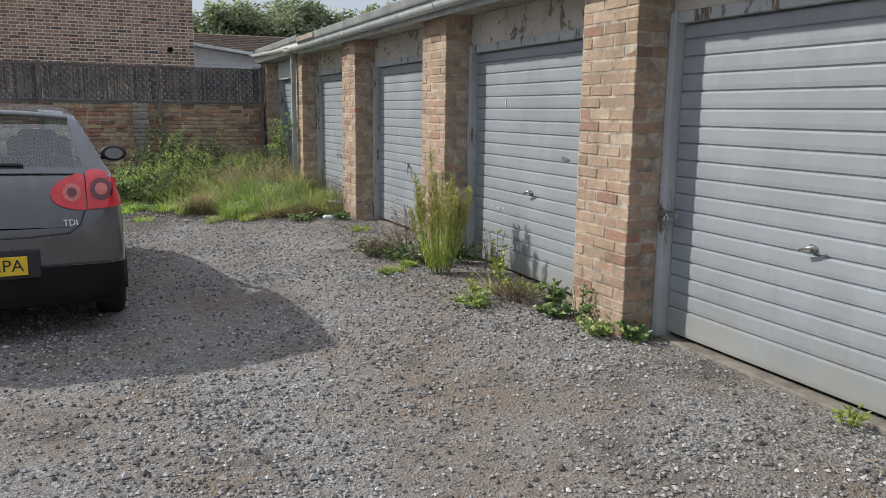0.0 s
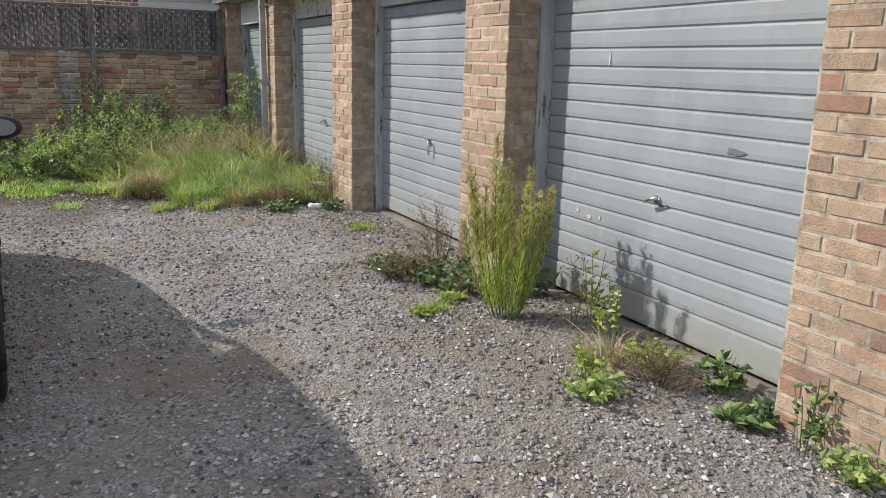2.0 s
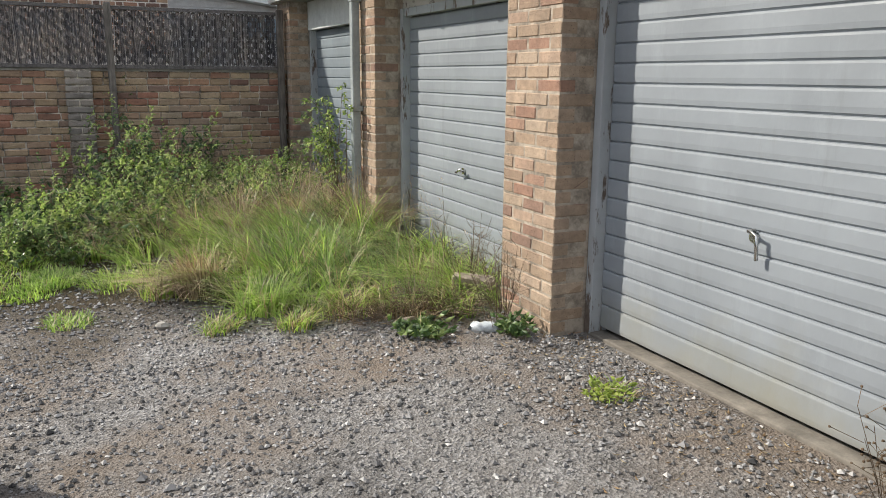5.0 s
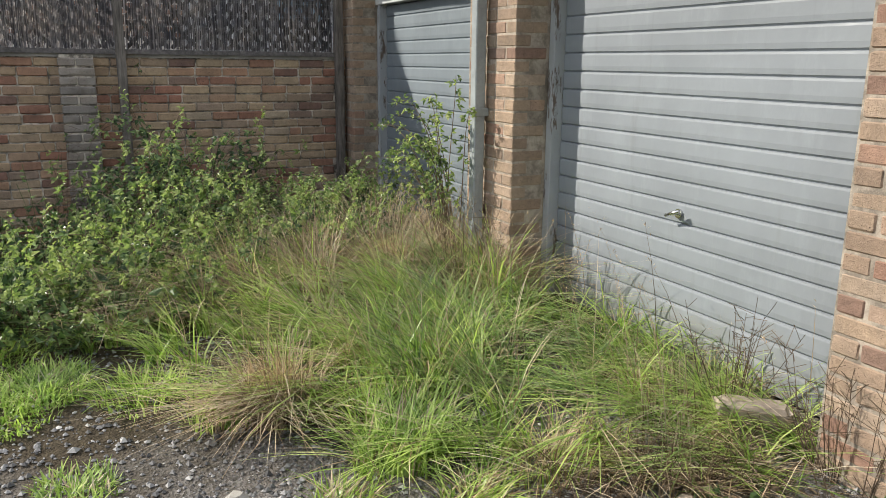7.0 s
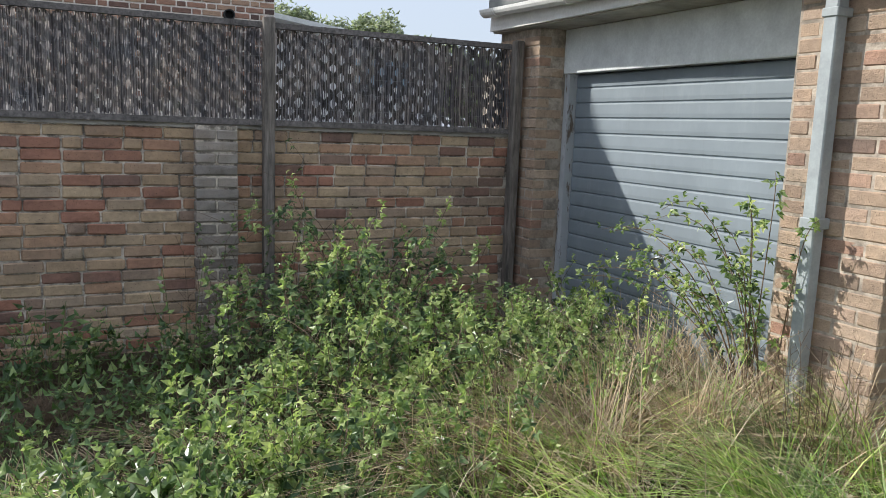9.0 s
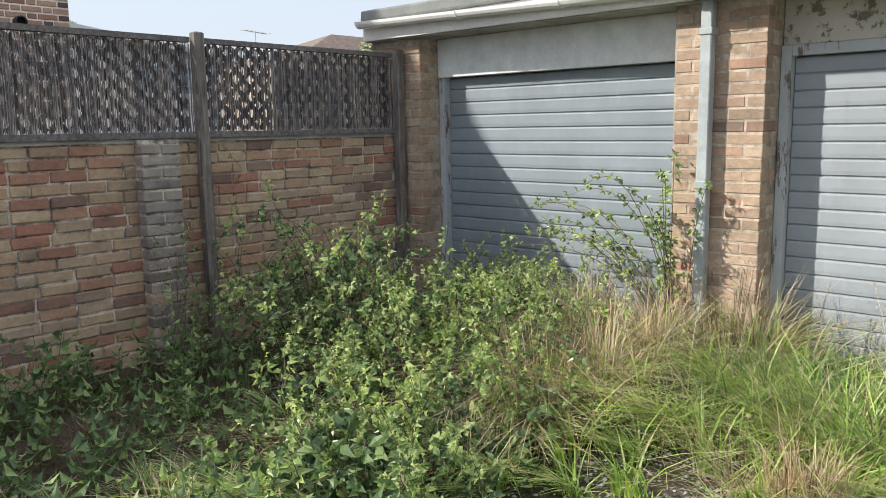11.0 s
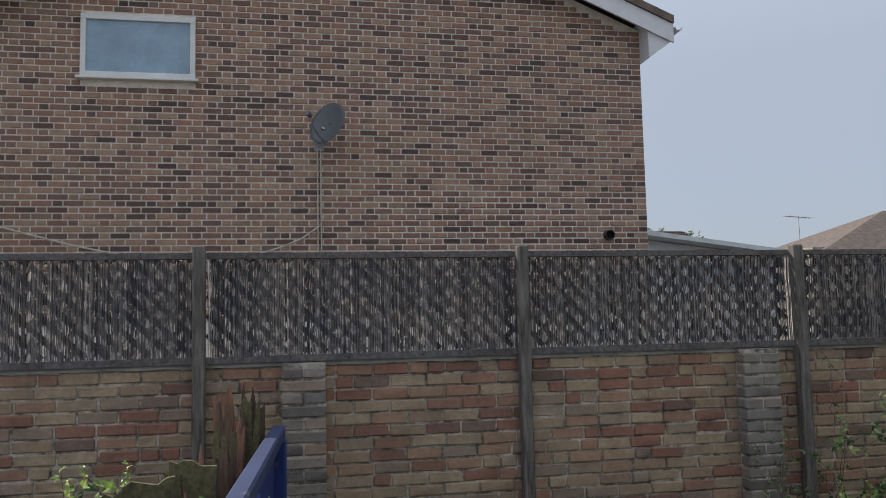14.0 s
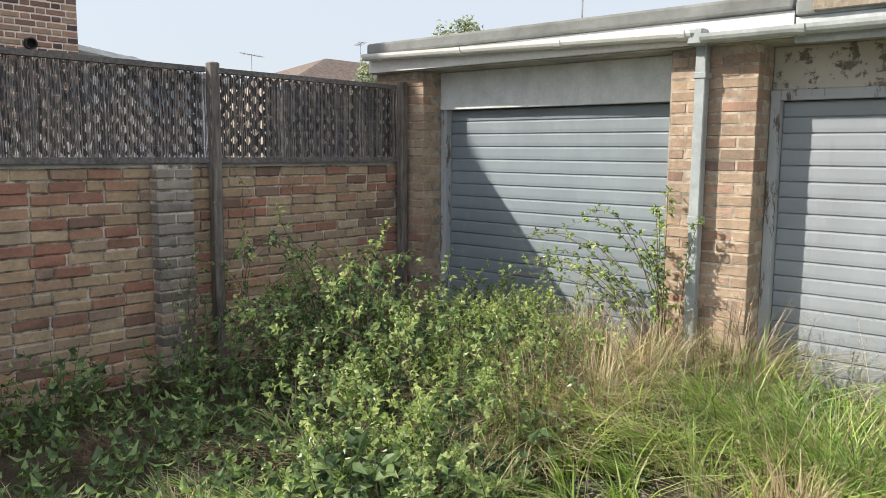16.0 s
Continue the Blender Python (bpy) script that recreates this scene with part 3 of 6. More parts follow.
def make_screens():
    rnd = random.Random(5)
    for x in POSTS:
        t = thing("fence_post", (x, WALL_Y - 0.05, 0.2), "weathered dark timber post against the brick wall", "post", "fence posts")
        b = Build()
        b.cham((x - 0.036, WALL_Y - 0.085, 0.1), (x + 0.036, WALL_Y - 0.012, 2.31 + rnd.uniform(-0.015, 0.02)), 0.008)
        part("post", b, POST_WOOD, t)
    for x1, x0 in zip(POSTS, POSTS[1:]):
        t = thing("reed_screen", ((x0 + x1) / 2, WALL_Y, 1.64), "dark weathered reed screen on a trellis above the wall", "fence panel", "reed screens")
        a, c = x0 + 0.037, x1 - 0.037
        part("bottom_rail", Build().box((a, WALL_Y - 0.03, 1.634), (c, WALL_Y + 0.04, 1.672)), RAIL_WOOD, t)
        part("top_rail", Build().box((a, WALL_Y - 0.02, 2.255), (c, WALL_Y + 0.03, 2.29)), RAIL_WOOD, t)
        lat = Build()
        h, step = 0.57, 0.118
        n = int((c - a + h) / step) + 1
        for sgn in (1, -1):
            yy = WALL_Y + 0.045 + (0.008 if sgn > 0 else 0)
            for i in range(n):
                s = a - h + i * step
                p0, p1 = (s, 1.685), (s + h, 2.255)
                lo, hi = max(p0[0], a), min(p1[0], c)
                if hi - lo < 0.02:
                    continue
                q0, q1 = (lo, 1.685 + lo - s), (hi, 1.685 + hi - s)
                if sgn < 0:
                    q0, q1 = (q0[0], 3.94 - q0[1]), (q1[0], 3.94 - q1[1])
                d = Vector((q1[0] - q0[0], 0, q1[1] - q0[1]))
                m = Matrix.Translation(((q0[0] + q1[0]) / 2, yy, (q0[1] + q1[1]) / 2)) @ pose(0, 0, 0, 0, -math.degrees(math.atan2(d.z, d.x)), 0)
                lat.obox(m, d.length, 0.007, 0.034)
        part("trellis", lat, TRELLIS_WOOD, t)
        reeds = Build()
        x = a
        sparse = x0 > 0.5
        while x < c + 0.03:
            x += rnd.uniform(0.0026, 0.0052)
            if sparse and x < a + 0.7 and rnd.random() < 0.3 * (1 - (x - a) / 0.7):
                continue
            if rnd.random() < 0.04 + 0.15 * max(0, noise.noise((x * 3.0, x0, 2.0))):
                continue
            z0, z1 = 1.655 + rnd.uniform(0, 0.02), 2.262 - rnd.uniform(0, 0.03) * (3 if rnd.random() < 0.1 else 1)
            y, r = WALL_Y + 0.02 + rnd.uniform(-0.012, 0.014), rnd.uniform(0.0018, 0.0034)
            k = 4
            pts = [(x + 0.012 * noise.noise((x * 4, i * 0.6, 0)) + rnd.uniform(-0.003, 0.003), y + 0.012 * noise.noise((x * 3, i * 0.9, 7)), z0 + (z1 - z0) * i / k) for i in range(k + 1)]
            n = len(reeds.v)      # a split reed: its round side outwards
            for px, py, pz in pts:
                reeds.v += [(px - r, py, pz), (px, py - 0.6 * r, pz), (px + r, py, pz)]
            for i in range(k):
                reeds.f += [(n + 3 * i + j, n + 3 * i + j + 1, n + 3 * i + j + 4, n + 3 * i + j + 3) for j in (0, 1)]
        part("reed_mat", reeds, REED, t, "thin dark reeds", kind="stuff")
        wires = Build()
        for i in range(5):
            z = 1.75 + i * 0.11
            wires.tube([(a + (c - a) * j / 24, WALL_Y - 0.002 + 0.006 * (j % 2), z + 0.018 * noise.noise((a + j * 0.2, i, 3))) for j in range(25)], 0.0009, 3)
        part("binding_wire", wires, STEEL, t)


make_screens()


# ---- the house beyond the wall ----
HX0, HX1, EAVE, APEX = -5.74, 2.14, 5.63, 7.28
HMID = (HX0 + HX1) / 2


def gable_top(x):
    return EAVE + (APEX - EAVE) * (1 - abs(x - HMID) / (HX1 - HMID))


def make_house():
    h = thing("house", (HMID, HOUSE_Y + 3, 0), "two-storey house with a multicoloured brick gable", "house")
    b = Build()
    prof = [(HX0, 0), (HX1, 0), (HX1, EAVE), (HMID, APEX), (HX0, EAVE)]
    b.v = [(x, HOUSE_Y + 0.012, z) for x, z in prof] + [(x, HOUSE_Y + 9, z) for x, z in prof]
    b.f = [(0, 1, 2, 3, 4), (9, 8, 7, 6, 5)] + [(i, (i + 1) % 5 + 0, (i + 1) % 5 + 5, i + 5) for i in range(5)]
    b.f[2:] = [(i + 5, (i + 1) % 5 + 5, (i + 1) % 5, i) for i in range(5)]
    part("wall", b, HOUSE_MORTAR, h)
    ov = 0.34
    slope = (APEX - EAVE) / (HX1 - HMID)
    for side in (-1, 1):
        def pt(d, dz, y):
            return (HMID + side * d, y, APEX + 0.12 - slope * d + dz)
        D = HX1 - HMID + ov
        r = Build()
        r.v = [pt(0, 0.12, HOUSE_Y - 0.33), pt(D, 0.12, HOUSE_Y - 0.33), pt(D, 0.12, HOUSE_Y + 9.3), pt(0, 0.12, HOUSE_Y + 9.3), pt(0, 0.02, HOUSE_Y - 0.33), pt(D, 0.02, HOUSE_Y - 0.33), pt(D, 0.02, HOUSE_Y + 9.3), pt(0, 0.02, HOUSE_Y + 9.3)]
        r.f = [(0, 1, 2, 3), (7, 6, 5, 4), (0, 4, 5, 1), (1, 5, 6, 2), (2, 6, 7, 3)]
        roof = part("roof", r, ROOF_TILE, h, "brown interlocking tiles")
        bb = Build()
        bb.v = [pt(0, 0.015, HOUSE_Y - 0.3), pt(D, 0.015, HOUSE_Y - 0.3), pt(D, -0.23, HOUSE_Y - 0.3), pt(0, -0.23, HOUSE_Y - 0.3), pt(0, 0.015, HOUSE_Y - 0.27), pt(D, 0.015, HOUSE_Y - 0.27), pt(D, -0.23, HOUSE_Y - 0.27), pt(0, -0.23, HOUSE_Y - 0.27)]
        bb.f = [(3, 2, 1, 0), (4, 5, 6, 7), (0, 1, 5, 4), (1, 2, 6, 5), (2, 3, 7, 6)]
        part("bargeboard", bb, WHITE_BOARD, h, "white bargeboard")
        so = Build()
        so.v = [pt(0, -0.02, HOUSE_Y - 0.27), pt(D, -0.02, HOUSE_Y - 0.27), pt(D, -0.02, HOUSE_Y), pt(0, -0.02, HOUSE_Y), pt(0, 0.0, HOUSE_Y - 0.27), pt(D, 0.0, HOUSE_Y - 0.27), pt(D, 0.0, HOUSE_Y), pt(0, 0.0, HOUSE_Y)]
        so.f = [(0, 1, 2, 3), (7, 6, 5, 4)]
        part("soffit", so, WHITE_BOARD, h)
        # boxed eave at the foot of the bargeboard
        ex, ez = HMID + side * D, APEX + 0.12 - slope * D
        eb = Build()
        inner = HMID + side * (HX1 - HMID)
        prof = [(inner, ez - 0.42), (inner, ez - 0.02 + slope * ov), (ex, ez), (ex, ez - 0.19), (inner + side * 0.02, ez - 0.42)]
        eb.v = [(x, HOUSE_Y - 0.26, z) for x, z in prof] + [(x, HOUSE_Y + 9, z) for x, z in prof]
        eb.f = [(0, 1, 2, 3, 4), (9, 8, 7, 6, 5)] + [(i, i + 5, (i + 1) % 5 + 5, (i + 1) % 5) for i in range(5)]
        part("eave_box", eb, WHITE_BOARD, h)
        gt = Build().sweep([(0.055 * math.cos(a), 0.055 * math.sin(a)) for a in np.linspace(math.pi, 2 * math.pi, 8)], [(ex + side * 0.06, HOUSE_Y - 0.34, ez - 0.03), (ex + side * 0.06, HOUSE_Y + 9, ez - 0.03)])
        part("eave_gutter", gt, WHITE_BOARD, h)
    return h


house = make_house()


def house_details():
    w = thing("window_1", (-4.16, HOUSE_Y, 4.73), "white plastic window with one wide pane", "window", "", "structure")
    x0, x1, z0, z1 = -4.80, -3.52, 4.75, 5.49
    for name, a, b in (("frame_bar", (x0, z0), (x1, z0 + 0.06)), ("frame_bar", (x0, z1 - 0.06), (x1, z1)), ("frame_bar", (x0, z0 + 0.06), (x0 + 0.06, z1 - 0.06)), ("frame_bar", (x1 - 0.06, z0 + 0.06), (x1, z1 - 0.06))):
        part(name, Build().box((a[0], HOUSE_Y - 0.05, a[1]), (b[0], HOUSE_Y + 0.03, b[1])), UPVC, w, bevel=0.006)
    part("pane", Build().box((x0 + 0.06, HOUSE_Y - 0.02, z0 + 0.06), (x1 - 0.06, HOUSE_Y - 0.01, z1 - 0.06)), PANE, w, "pale obscured glass")
    part("window_sill", Build().box((x0 - 0.04, HOUSE_Y - 0.09, z0 - 0.035), (x1 + 0.04, HOUSE_Y, z0 - 0.002)), UPVC, w, bevel=0.006)
    d = thing("satellite_dish", (-2.05, HOUSE_Y, 4.1), "grey mesh satellite dish on a wall bracket", "satellite dish")
    b = Build()
    face = look((-2.0, HOUSE_Y - 0.42, 4.17), (-3.5, HOUSE_Y - 2.2, 5.0))
    rings, seg = 6, 28
    for i in range(rings + 1):
        r = i / rings
        for k in range(seg):
            a = 2 * math.pi * k / seg
            b.v.append(tuple(face @ Vector((0.24 * r * math.cos(a), 0.27 * r * math.sin(a), 0.055 * (1 - r * r)))))
    for i in range(rings):
        for k in range(seg):
            p, q = i * seg + k, i * seg + (k + 1) % seg
            b.f.append((p, q, q + seg, p + seg))
    dish = part("dish", b, DISH_GREY, d, smooth=True)
    sol = dish.modifiers.new("thickness", "SOLIDIFY")
    sol.thickness = 0.008
    part("bracket", Build().tube([(-2.08, HOUSE_Y, 4.02), (-2.08, HOUSE_Y - 0.2, 4.02), (-2.04, HOUSE_Y - 0.36, 4.12)], 0.018), STEEL, d)
    part("wall_plate", Build().box((-2.14, HOUSE_Y - 0.02, 3.92), (-2.02, HOUSE_Y + 0.012, 4.1)), STEEL, d)
    c = face @ Vector((0.0, -0.24, 0.0))
    e = face @ Vector((-0.02, -0.1, -0.36))
    part("feed_arm", Build().tube([c, (c + e) / 2 + Vector((0, 0, -0.03)), e], 0.011), STEEL, d)
    part("receiver", Build().tube([e, e + (face @ Vector((0, 0, 0.06)) - face.translation)], 0.03, 10), DISH_GREY, d)
    cab = thing("cable", (-2.06, HOUSE_Y - 0.01, 3.0), "pale cables running down the brick gable", "cable")
    part("cable_run", Build().tube([(-2.06, HOUSE_Y - 0.012, 3.95 - 0.15 * i) for i in range(22)], 0.011, 5), CABLE, cab)
    part("cable_run", Build().tube([(-2.1 + 0.012 * noise.noise((i, 0, 0)), HOUSE_Y - 0.012, 3.95 - 0.15 * i) for i in range(22)], 0.010, 5), CABLE, cab)
    part("loose_cable", Build().tube([(-2.06 - 3.7 * i / 16, HOUSE_Y - 0.02 - 0.1 * math.sin(math.pi * i / 16), 3.02 - 0.55 * math.sin(math.pi * (i / 16) ** 0.75) * 0.8 + 0.02 * i / 16) for i in range(17)], 0.012, 5), CABLE, cab)
    v = thing("vent_pipe", (1.59, HOUSE_Y, 2.88), "black round vent outlet in the gable", "vent")
    ring = Build()
    for i, (r, y) in enumerate(((0.065, 0.05), (0.065, -0.07), (0.052, -0.07), (0.052, 0.04))):
        ring.v += [(1.59 + r * math.cos(2 * math.pi * k / 20), HOUSE_Y + y, 2.89 + r * math.sin(2 * math.pi * k / 20)) for k in range(20)]
    for i in range(3):
        ring.f += [(i * 20 + k, (i + 1) * 20 + k, (i + 1) * 20 + (k + 1) % 20, i * 20 + (k + 1) % 20) for k in range(20)]
    part("pipe", ring, BLACK, v)
    part("shadow_plate", Build().disc(pose(1.59, HOUSE_Y + 0.0, 2.89, 90, 0, 0), 0.055, 0.002), DARK, v)


PANE = mat_plain("obscured_glass", (0.28, 0.4, 0.5), 0.12, var=0.2, scale=3, bumps=0.05, spec=0.8)
DISH_GREY = mat_plain("dish_grey", (0.12, 0.13, 0.14), 0.5, var=0.15)
CABLE = mat_plain("cable_sheath", (0.55, 0.5, 0.42), 0.6)
house_details()


# ---- the car ----
def mat_carpaint():
    m, nt, b = nodes_of("grey_car_paint", 0.3, 0.6, 0.5)
    p = where(nt)
    c = ramp(nt, noise_node(nt, 3, 5, 0.6, p), [(0.3, (0.075, 0.075, 0.082)), (0.7, (0.1, 0.1, 0.108))])
    c = mix(nt, ramp(nt, noise_node(nt, 9, 7, 0.7, p), [(0.5, grey(0)), (0.8, grey(0.25))]), c, (0.2, 0.18, 0.15))
    nt.links.new(c, b.inputs["Base Color"])
    nt.links.new(ramp(nt, noise_node(nt, 6, 5, 0.6, p), [(0.3, grey(0.25)), (0.7, grey(0.42))]), b.inputs["Roughness"])
    b.inputs["Coat Weight"].default_value = 1.0
    b.inputs["Coat Roughness"].default_value = 0.06
    return m


CAR_PAINT = mat_carpaint()


def mat_car_glass():
    """Thin tinted safety glass: clear to look through, with a sheen."""
    m, nt, b = nodes_of("tinted_glass", 0.02)
    clear, shine, both = (nt.nodes.new(n) for n in ("ShaderNodeBsdfTransparent", "ShaderNodeBsdfGlossy", "ShaderNodeMixShader"))
    clear.inputs["Color"].default_value = (0.76, 0.84, 0.84, 1)
    shine.inputs["Roughness"].default_value = 0.03
    both.inputs[0].default_value = 0.13
    nt.links.new(clear.outputs[0], both.inputs[1])
    nt.links.new(shine.outputs[0], both.inputs[2])
    nt.links.new(both.outputs[0], nt.nodes["Material Output"].inputs["Surface"])
    return m


CAR_GLASS = mat_car_glass()
MIRROR = mat_plain("mirror_silver", (0.24, 0.27, 0.31), 0.08, 1.0, var=0.05, bumps=0.0)
BUMPER = mat_plain("bumper_plastic", (0.011, 0.011, 0.012), 0.7, var=0.2, spec=0.15)
TYRE = mat_plain("tyre_rubber", (0.022, 0.022, 0.022), 0.9, var=0.3, bumps=0.3)
RED_LENS = mat_plain("red_lens", (0.6, 0.016, 0.028), 0.12, var=0.2, scale=20, bumps=0.0, spec=0.7)
PINK_LENS = mat_plain("clear_red_lens", (0.55, 0.13, 0.12), 0.1, var=0.3, scale=40, bumps=0.0, spec=0.7)
DARK_LENS = mat_plain("dark_red_lens", (0.1, 0.008, 0.012), 0.1, var=0.2, bumps=0.0, spec=0.7)
PLATE = mat_plain("yellow_plate", (0.75, 0.5, 0.03), 0.35, var=0.05)
SEAT = mat_plain("seat_fabric", (0.03, 0.03, 0.034), 0.95)


def text_mesh(text, size, depth, mat, name):
    c = bpy.data.curves.new(name, "FONT")
    c.body, c.size, c.extrude, c.align_x, c.align_y = text, size, depth, "CENTER", "CENTER"
    o = bpy.data.objects.new(name, c)
    scene.collection.objects.link(o)
    me = bpy.data.meshes.new_from_object(o.evaluated_get(bpy.context.evaluated_depsgraph_get()))
    bpy.data.objects.remove(o)
    me.materials.clear()
    me.materials.append(mat)
    return me


def make_car(cx, cy, z):
    from mathutils.bvhtree import BVHTree
    car = thing("car", (cx, cy + 2.1, z), "dusty dark grey hatchback car parked on the gravel", "car")
    O = Vector((cx, cy, z))
    st = [(0.0, 0.70, 0.27, 0.74), (0.02, 0.785, 0.25, 0.80), (0.05, 0.83, 0.24, 0.89), (0.09, 0.848, 0.23, 0.98), (0.14, 0.857, 0.22, 1.05), (0.22, 0.866, 0.21, 1.085), (0.45, 0.872, 0.2, 1.08), (0.8, 0.876, 0.2, 1.07), (1.4, 0.88, 0.2, 1.055), (2.0, 0.88, 0.2, 1.03), (2.9, 0.875, 0.2, 0.99), (3.3, 0.865, 0.2, 0.94), (3.8, 0.83, 0.2, 0.83), (4.03, 0.74, 0.22, 0.73), (4.13, 0.62, 0.26, 0.62), (4.16, 0.5, 0.32, 0.55)]

    def section(w, zb, zt):
        mid = min(0.5, zb + 0.6 * (zt - zb))
        h = zt - mid
        half = [(0, zb), (w - 0.14, zb), (w - 0.035, zb + 0.06), (w - 0.008, (zb + mid) / 2), (w - 0.002, mid), (w, mid + 0.25 * h), (w - 0.008, mid + 0.5 * h), (w - 0.03, mid + 0.75 * h), (w - 0.065, mid + 0.92 * h), (w - 0.11, zt), (0, zt + 0.012)]
        return half + [(-x, q) for x, q in reversed(half[1:-1])]
    grid = [[O + Vector((x, y, q)) for x, q in section(w, zb, zt)] for y, w, zb, zt in st]
    n = len(grid[0])
    low = {0, 1, 2, 3, n - 1, n - 2, n - 3, n - 4}
    meshes = {"body": Build(), "rear_bumper": Build(), "sill": Build()}
    for b in meshes.values():
        b.v = [tuple(p) for row in grid for p in row]
    for i in range(len(st) - 1):
        for k in range(n):
            q = (i * n + k, (i + 1) * n + k, (i + 1) * n + (k + 1) % n, i * n + (k + 1) % n)
            key = "body" if k not in low else ("rear_bumper" if st[i][0] < 0.45 else ("body" if k in (3, n - 4) else "sill"))
            meshes[key].f.append(q)
    for k in range(1, (n - 1) // 2 + 1):
        b2 = n - k
        q = (k - 1 if k > 0 else 0, k, b2 % n, (b2 + 1) % n)
        if len(set(q)) >= 3:
            key = "rear_bumper" if k <= 4 else "body"
            meshes[key].f.append(tuple(dict.fromkeys(q)))
            base = (len(st) - 1) * n
            meshes["body" if k > 4 else "sill"].f.append(tuple(reversed([base + j for j in dict.fromkeys(q)])))
    tree = BVHTree.FromPolygons(meshes["body"].v, meshes["body"].f + meshes["rear_bumper"].f)
    part("body", meshes["body"].compact(), CAR_PAINT, car, smooth=True)
    part("rear_bumper", meshes["rear_bumper"].compact(), BUMPER, car, "black plastic lower bumper", True)
    part("sill", meshes["sill"].compact(), BLACK, car, smooth=True)

    def rear(x, q, off):
        hit = tree.ray_cast(O + Vector((x, -1, q)), Vector((0, 1, 0)))
        return (hit[0] if hit[0] is not None else O + Vector((x, 0.1, q))) + hit[1] * (off if hit[1] is not None and hit[1].y < 0 else -off) if hit[0] is not None else O + Vector((x, 0.4, q))

    # glasshouse
    gs = [(0.14, 0.80, 0.70, 1.04, 1.065), (0.18, 0.80, 0.70, 1.05, 1.1), (0.46, 0.79, 0.63, 1.075, 1.41), (0.56, 0.785, 0.60, 1.07, 1.455), (1.1, 0.79, 0.6, 1.06, 1.49), (1.75, 0.79, 0.595, 1.045, 1.485), (2.1, 0.785, 0.6, 1.03, 1.44), (2.2, 0.785, 0.6, 1.03, 1.41), (2.85, 0.77, 0.68, 1.0, 1.05), (2.95, 0.77, 0.7, 0.99, 1.01)]

    def gsec(wb, wr, zb, zr):
        def side(f):
            return (wb + (wr - wb) * f, zb + (zr - 0.035 - zb) * f)
        half = [side(0), side(0.1), side(0.86), side(1.0), (wr - 0.07, zr - 0.006), (wr - 0.2, zr + 0.004), (0, zr + 0.012)]
        return half + [(-x, q) for x, q in reversed(half[:-1])]
    gg = [[O + Vector((x, y, q)) for x, q in gsec(wb, wr, zb, zr)] for y, wb, wr, zb, zr in gs]
    m = len(gg[0])
    kinds = {"roof": Build(), "rear_window": Build(), "windscreen": Build(), "side_window": Build()}
    for b in kinds.values():
        b.v = [tuple(p) for row in gg for p in row]
    for i in range(len(gs) - 1):
        for k in range(m - 1):
            key = "roof"
            if k in (1, m - 3) and i in (3, 4, 5):
                key = "side_window"
            if 4 <= k <= m - 6 and i == 1:
                key = "rear_window"
            if 3 <= k <= m - 5 and i == 7:
                key = "windscreen"
            kinds[key].f.append((i * m + k, (i + 1) * m + k, (i + 1) * m + k + 1, i * m + k + 1))
    part("roof", kinds["roof"].compact(), CAR_PAINT, car, smooth=True)
    for key in ("rear_window", "windscreen"):
        part(key, kinds[key].compact(), CAR_GLASS, car, smooth=True).visible_shadow = False
    for lo, hi in ((0, m // 2), (m // 2, m)):
        b = Build()
        b.v, b.f = kinds["side_window"].v, [f for f in kinds["side_window"].f if lo <= f[0] % m < hi]
        part("side_window", b.compact(), CAR_GLASS, car, smooth=True).visible_shadow = False
    # seats seen through the glass
    for x in (-0.36, 0.36):
        part("headrest", Build().cham((cx + x - 0.13, cy + 1.0, z + 1.12), (cx + x + 0.13, cy + 1.1, z + 1.32), 0.03), SEAT, car)
        part("front_seat", Build().cham((cx + x - 0.24, cy + 1.75, z + 0.95), (cx + x + 0.24, cy + 1.87, z + 1.25), 0.04), SEAT, car)
    part("rear_seat", Build().cham((cx - 0.6, cy + 0.98, z + 1.0), (cx + 0.6, cy + 1.1, z + 1.13), 0.03), SEAT, car)
    # roof-edge spoiler
    sp = Build()
    for i, (y, q) in enumerate(((0.42, 1.435), (0.40, 1.415), (0.60, 1.44), (0.62, 1.475))):
        for k in range(9):
            x = -0.56 + 1.12 * k / 8
            sp.v.append((cx + x, cy + y + 0.05 * abs(x) ** 2, z + q - 0.03 * (x / 0.56) ** 2 + 0.012))
    for i in range(4):
        for k in range(8):
            sp.f.append((i * 9 + k, i * 9 + k + 1, ((i + 1) % 4) * 9 + k + 1, ((i + 1) % 4) * 9 + k))
    part("roof_spoiler", sp, CAR_PAINT, car, smooth=True)
    part("wiper", Build().tube([(cx - 0.3, cy + 0.175, z + 1.115), (cx + 0.0, cy + 0.18, z + 1.13), (cx + 0.28, cy + 0.175, z + 1.12)], 0.009), BLACK, car)

    # lights, in two halves each
    def patch(name, outline, off, mat, label="", par=None, shape=None):
        b = Build()
        nu, nv = 12, 8
        for i in range(nu + 1):
            for j in range(nv + 1):
                x, q = outline(i / nu, j / nv)
                b.v.append(tuple(rear(x, q, off)))
        b.f = [(i * (nv + 1) + j, (i + 1) * (nv + 1) + j, (i + 1) * (nv + 1) + j + 1, i * (nv + 1) + j + 1) for i in range(nu) for j in range(nv)]
        return part(name, b, mat, car if par is None else par, label, True)

